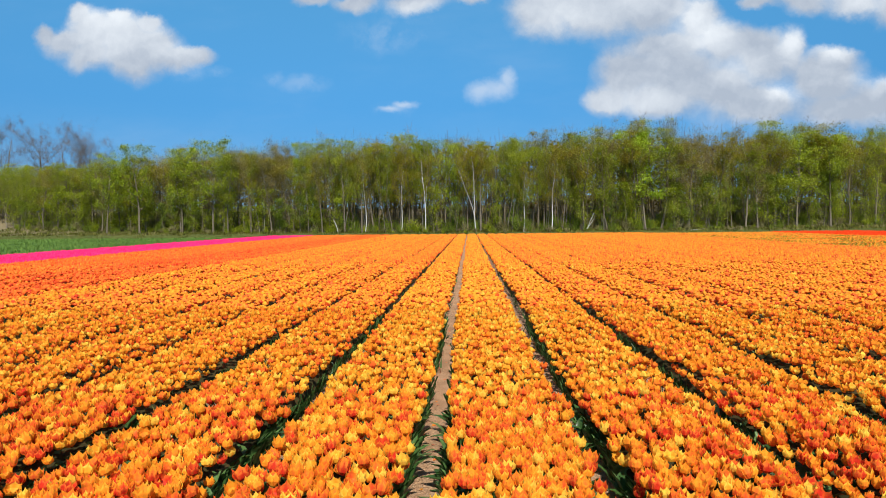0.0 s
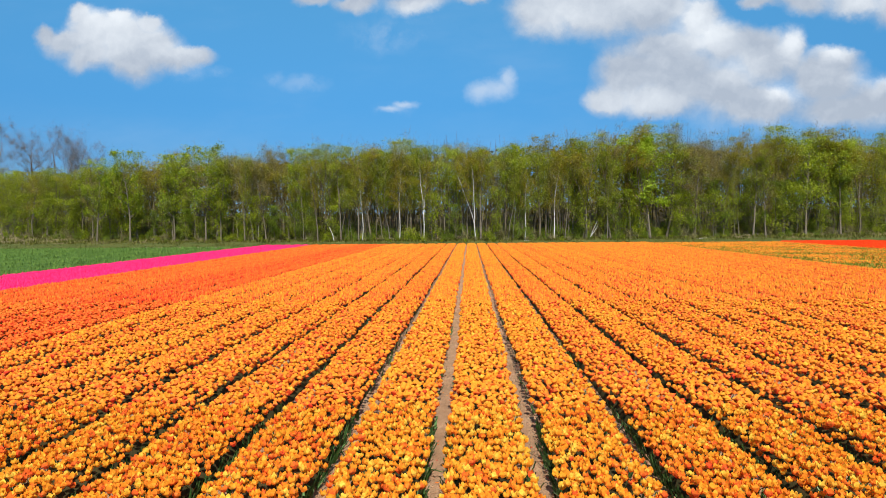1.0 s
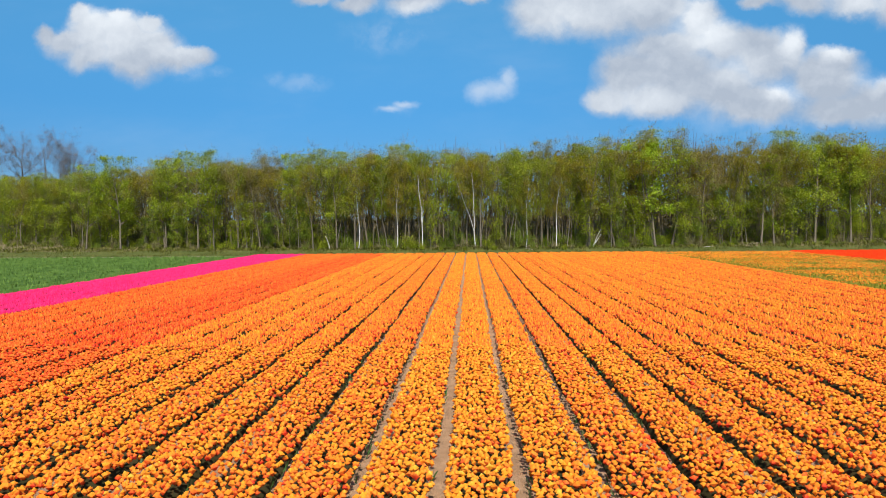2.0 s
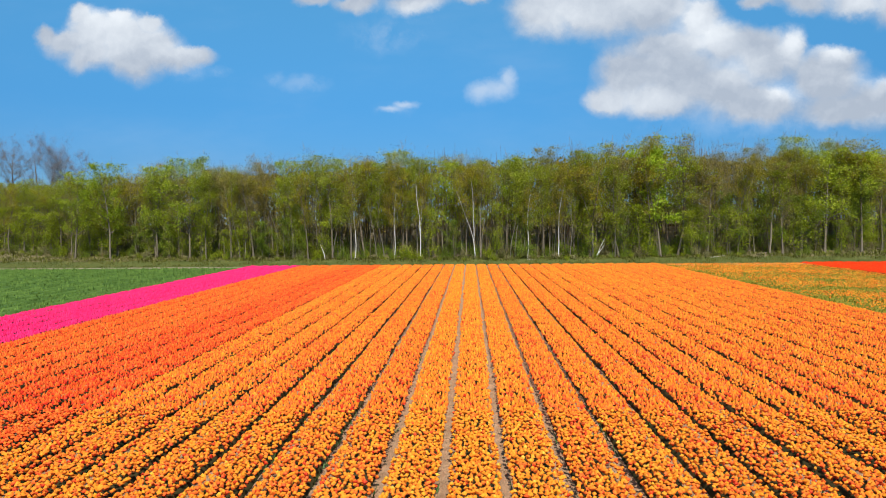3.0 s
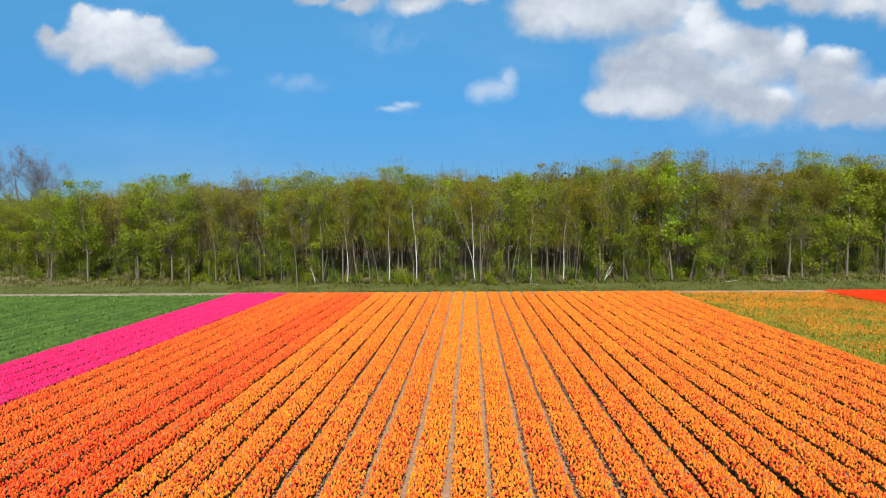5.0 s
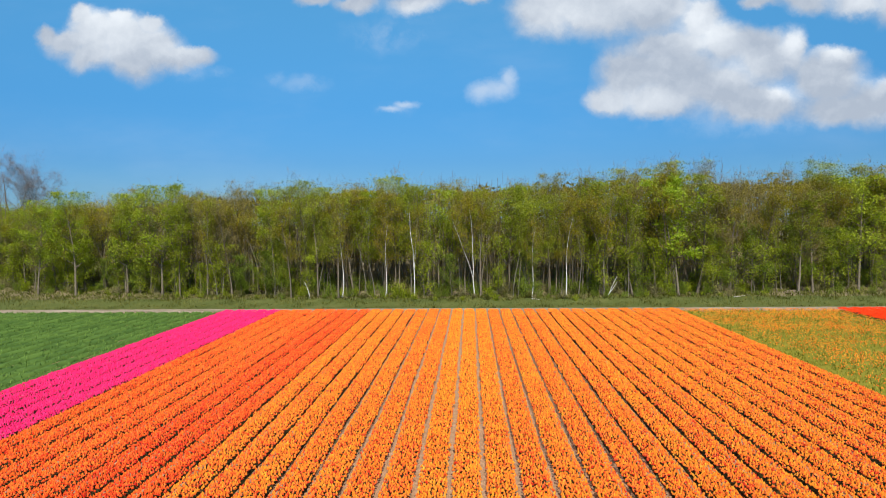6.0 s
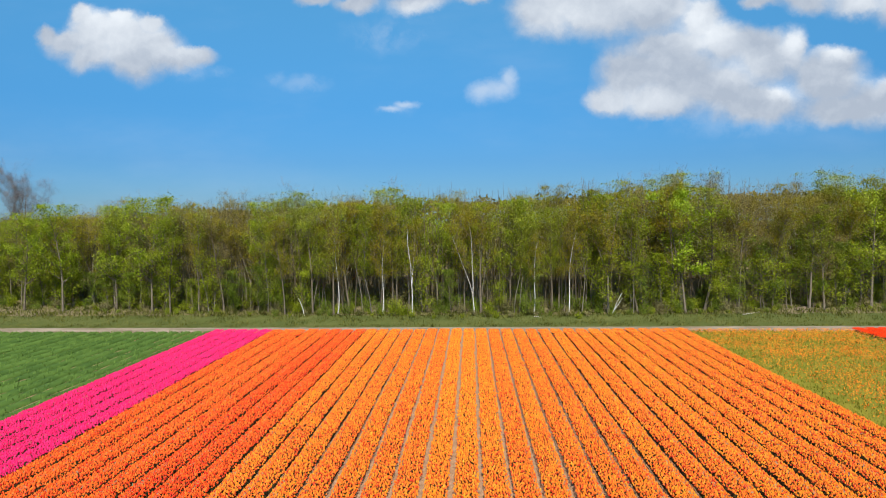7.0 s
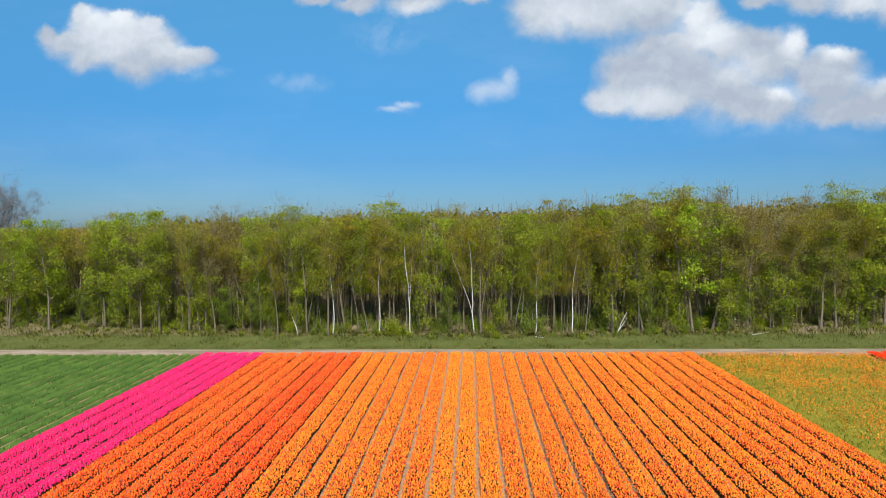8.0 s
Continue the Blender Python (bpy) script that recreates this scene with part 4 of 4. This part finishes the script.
def shrub(seed, mat, dry=False):
    """A leafy bush: several thin stems and a loose crown."""
    r = np.random.default_rng(seed)
    stems, crown = Heap(), Heap()
    spots = []
    for _ in range(7):
        a = r.uniform(0, 6.28)
        line = curve_points((r.normal(0, 0.12), r.normal(0, 0.12), -0.05), (math.cos(a) * 0.6, math.sin(a) * 0.6, 1), r.uniform(0.8, 1.7), 4, 0.14, 0.05, r)
        tube(stems, line[::2], np.array([0.024, 0.014, 0.004]), 3)
        spots += list(line[1:])
    spots = np.array(spots)
    n = 1100
    p = spots[r.integers(0, len(spots), n)] + r.normal(0, 0.2, (n, 3))
    p[:, 2] = np.abs(p[:, 2])
    v, f = stamp(LEAFLET, LEAFLET_F, p, r.uniform(0, 6.28, n), r.normal(0.6, 0.7, n), r.uniform(0.06, 0.13, n))
    crown.add(v, f, np.repeat(r.uniform(0.1, 0.9, n), 3))
    root = thing("shrub", "dry bramble bush at the wood's edge" if dry else "leafy green bush at the wood's edge", "shrub", "bushes along the wood")
    tagged(part("stem_clump", stems.mesh("stem_clump", M_BARK), root), kind="stuff")
    tagged(part("crown", crown.mesh("crown", mat, False), root), kind="stuff")
    return root


SHRUBS = [shrub(900 + i, m, d) for i, (m, d) in enumerate(((M_FRESH, False), (M_DEEP, False), (M_DRY, True), (M_DEEP, False), (M_GRASS, False)))]


def place_shrubs():
    r = np.random.default_rng(55)
    used = set()
    spots = [(-10.2, 111.4, 1.5, 0), (7.8, 111.6, 1.5, 1), (-9.0, 111.6, 1.2, 0), (27.5, 113.0, 1.6, 0)]
    for row, (off, step) in enumerate(((-1.5, 1.7), (0.3, 1.7), (2.6, 2.0), (6.0, 2.4))):
        x = -88.0 + row * 0.7
        while x < 80:
            spots.append((x, wood_edge(x) + off + r.normal(0, 0.5), r.uniform(0.5, 1.15) * (0.6, 1.0, 1.4, 1.9)[row], int(r.choice([0, 1, 2, 3, 4], p=[0.26, 0.16, 0.26, 0.16, 0.16]))))
            x += step * r.uniform(0.6, 1.4)
    for x, y, s, i in spots:
        if abs(x - 46.4) < 2.4 and y < 117:
            continue
        m = pose(x, y, float(land(x, y)) - 0.03, 0, 0, r.uniform(0, 360))
        if i in used:
            ob = copy_thing(SHRUBS[i], m)
        else:
            ob = SHRUBS[i]
            ob.matrix_basis = m
            used.add(i)
        ob.scale = (s * r.uniform(0.9, 1.4), s, s * r.uniform(0.8, 1.2))


place_shrubs()


def far_thicket():
    """The depth of the wood: slim stems and twiggy masses behind the nearer trees."""
    r = np.random.default_rng(12)
    h, c = Heap(), Heap()
    for q in range(1500):
        x = r.uniform(-150, 130)
        y = wood_edge(x) + (r.uniform(9, 42) if q < 620 else r.uniform(2.5, 10))
        z = float(land(x, y))
        line = curve_points((x, y, z - 0.2), (r.normal(0, 0.04), 0, 1), (canopy(x) - z) * r.uniform(0.75, 1.0), 3, 0.03, 0.02, r)
        tube(h, line, np.array([0.11, 0.09, 0.06, 0.02]) * (1.0 if q < 620 else r.uniform(0.4, 0.75)), 3)
    n = 125000
    x = r.uniform(-150, 130, n)
    low = r.random(n) < 0.32      # twiggy undergrowth between the nearer stems
    y = wood_edge(x) + np.where(low, r.uniform(2.5, 15, n), r.uniform(14, 42, n))
    z = np.array([canopy(q) for q in x]) * np.clip(0.02 + r.random(n) ** 0.95 * 0.95, 0, 0.84 + 0.06 * waves(x, y, 6, 7.0))
    v, f = stamp(LEAFLET, LEAFLET_F, np.stack([x, y, np.where(low, land(x, y) + 5.5 * r.random(n) ** 2, z) + 0.2], 1), r.uniform(0, 6.28, n), r.normal(0.8, 0.6, n), np.where(low, r.uniform(0.10, 0.26, n), r.uniform(0.35, 0.85, n)))
    c.add(v, f, np.repeat(r.uniform(0.1, 0.9, n), 3))
    root = thing("woodland", "dense deeper woodland of slim stems and young leaves", "woodland", kind="stuff")
    part("stem_thicket", h.mesh("stem_thicket", M_BARK), root)
    part("foliage", c.mesh("foliage", M_BUD, False), root)


far_thicket()


def sand_bank():
    """A worn slope of bare dune sand at the wood's edge."""
    h = Heap()
    cx, cy = 46.4, 113.6
    xs, ys = np.linspace(-1.7, 1.7, 20), np.linspace(-1.6, 2.4, 20)

    def slope(x, y):
        r2 = (x / 1.6) ** 2 + ((y - 0.4) / 1.9) ** 2
        lift = np.clip(1 - r2, 0, 1) ** 0.7
        return land(x + cx, y + cy) - 0.06 + lift * (0.08 + 0.5 * np.clip((y + 1.6) / 4.0, 0, 1)) + 0.07 * waves(x * 2, y * 2, 19, 2.2) * lift
    v, f = grid_sheet(xs, ys, slope)
    h.add(v + np.array([cx, cy, 0]), f)
    tagged(new("sand_bank", h.mesh("sand_bank", M_SAND)), "bare pinkish sand bank at the wood's edge", "sand bank")


sand_bank()


def dead_wood():
    """Pale barkless wood at the edge: a forked leaning trunk, a broken stick and a fallen branch."""
    r = np.random.default_rng(3)
    z = float(land(19.3, 111.6))
    root = thing("dead_trunk", "pale barkless leaning dead trunk with a fork", "dead tree")
    main = curve_points((19.3, 111.6, z - 0.2), (0.30, 0.0, 1.0), 3.4, 6, 0.05, 0.0, r)
    h = Heap()
    tube(h, main, np.linspace(0.085, 0.03, 7), 7)
    part("trunk", h.mesh("trunk", M_BIRCH), root)
    h = Heap()
    tube(h, curve_points(main[1], (0.62, 0.1, 1.0), 2.2, 4, 0.06, 0.02, r), np.linspace(0.055, 0.02, 5), 6)
    part("limb", h.mesh("limb", M_BIRCH), root)
    for name, label, x, y, d, length, rad in (("dead_trunk", "short pale broken trunk leaning at the wood's edge", -22.8, 111.8, (-0.15, 0, 1.0), 2.7, 0.06),
                                              ("fallen_branch", "pale fallen branch lying on the verge", 36.6, 111.2, (1.0, 0.15, 0.03), 2.6, 0.05),
                                              ("fallen_branch", "pale fallen branch lying on the verge", 8.6, 110.2, (1.0, -0.2, 0.03), 1.8, 0.045)):
        root = thing(name, label, "dead wood")
        h = Heap()
        tube(h, curve_points((x, y, float(land(x, y)) + (0.05 if d[0] > 0.5 else -0.15)), d, length, 5, 0.06, 0.0, r), np.linspace(rad, rad * 0.35, 6), 6)
        part("trunk" if name == "dead_trunk" else "branch", h.mesh("branch", M_BIRCH), root)


dead_wood()


def verge_grass():
    r = np.random.default_rng(31)
    n = 42000
    x = r.uniform(-90, 85, n)
    y = 105.0 + (wood_edge(x) + 1.5 - 105.0) * r.random(n)
    z = land(x, y)
    v, f = stamp(FLAT[0], FLAT[1], np.stack([x, y, z], 1), r.uniform(0, 6.28, n), -np.abs(r.normal(0.2, 0.3, n)), r.uniform(0.10, 0.30, n) * (1 + 0.6 * waves(x, y, 14, 5) + 0.9 * np.clip((y - 109) / 3, 0, 1)))
    h = Heap()
    h.add(v, f, np.repeat(np.clip(0.45 + 0.3 * waves(x, y, 9, 6.0) + 0.25 * waves(x, y, 10, 1.8) + r.normal(0, 0.15, n), 0, 1), 4))
    tagged(new("grass", h.mesh("grass", M_GRASS)), "rough green verge grass beside the track", "grass", kind="stuff")


verge_grass()
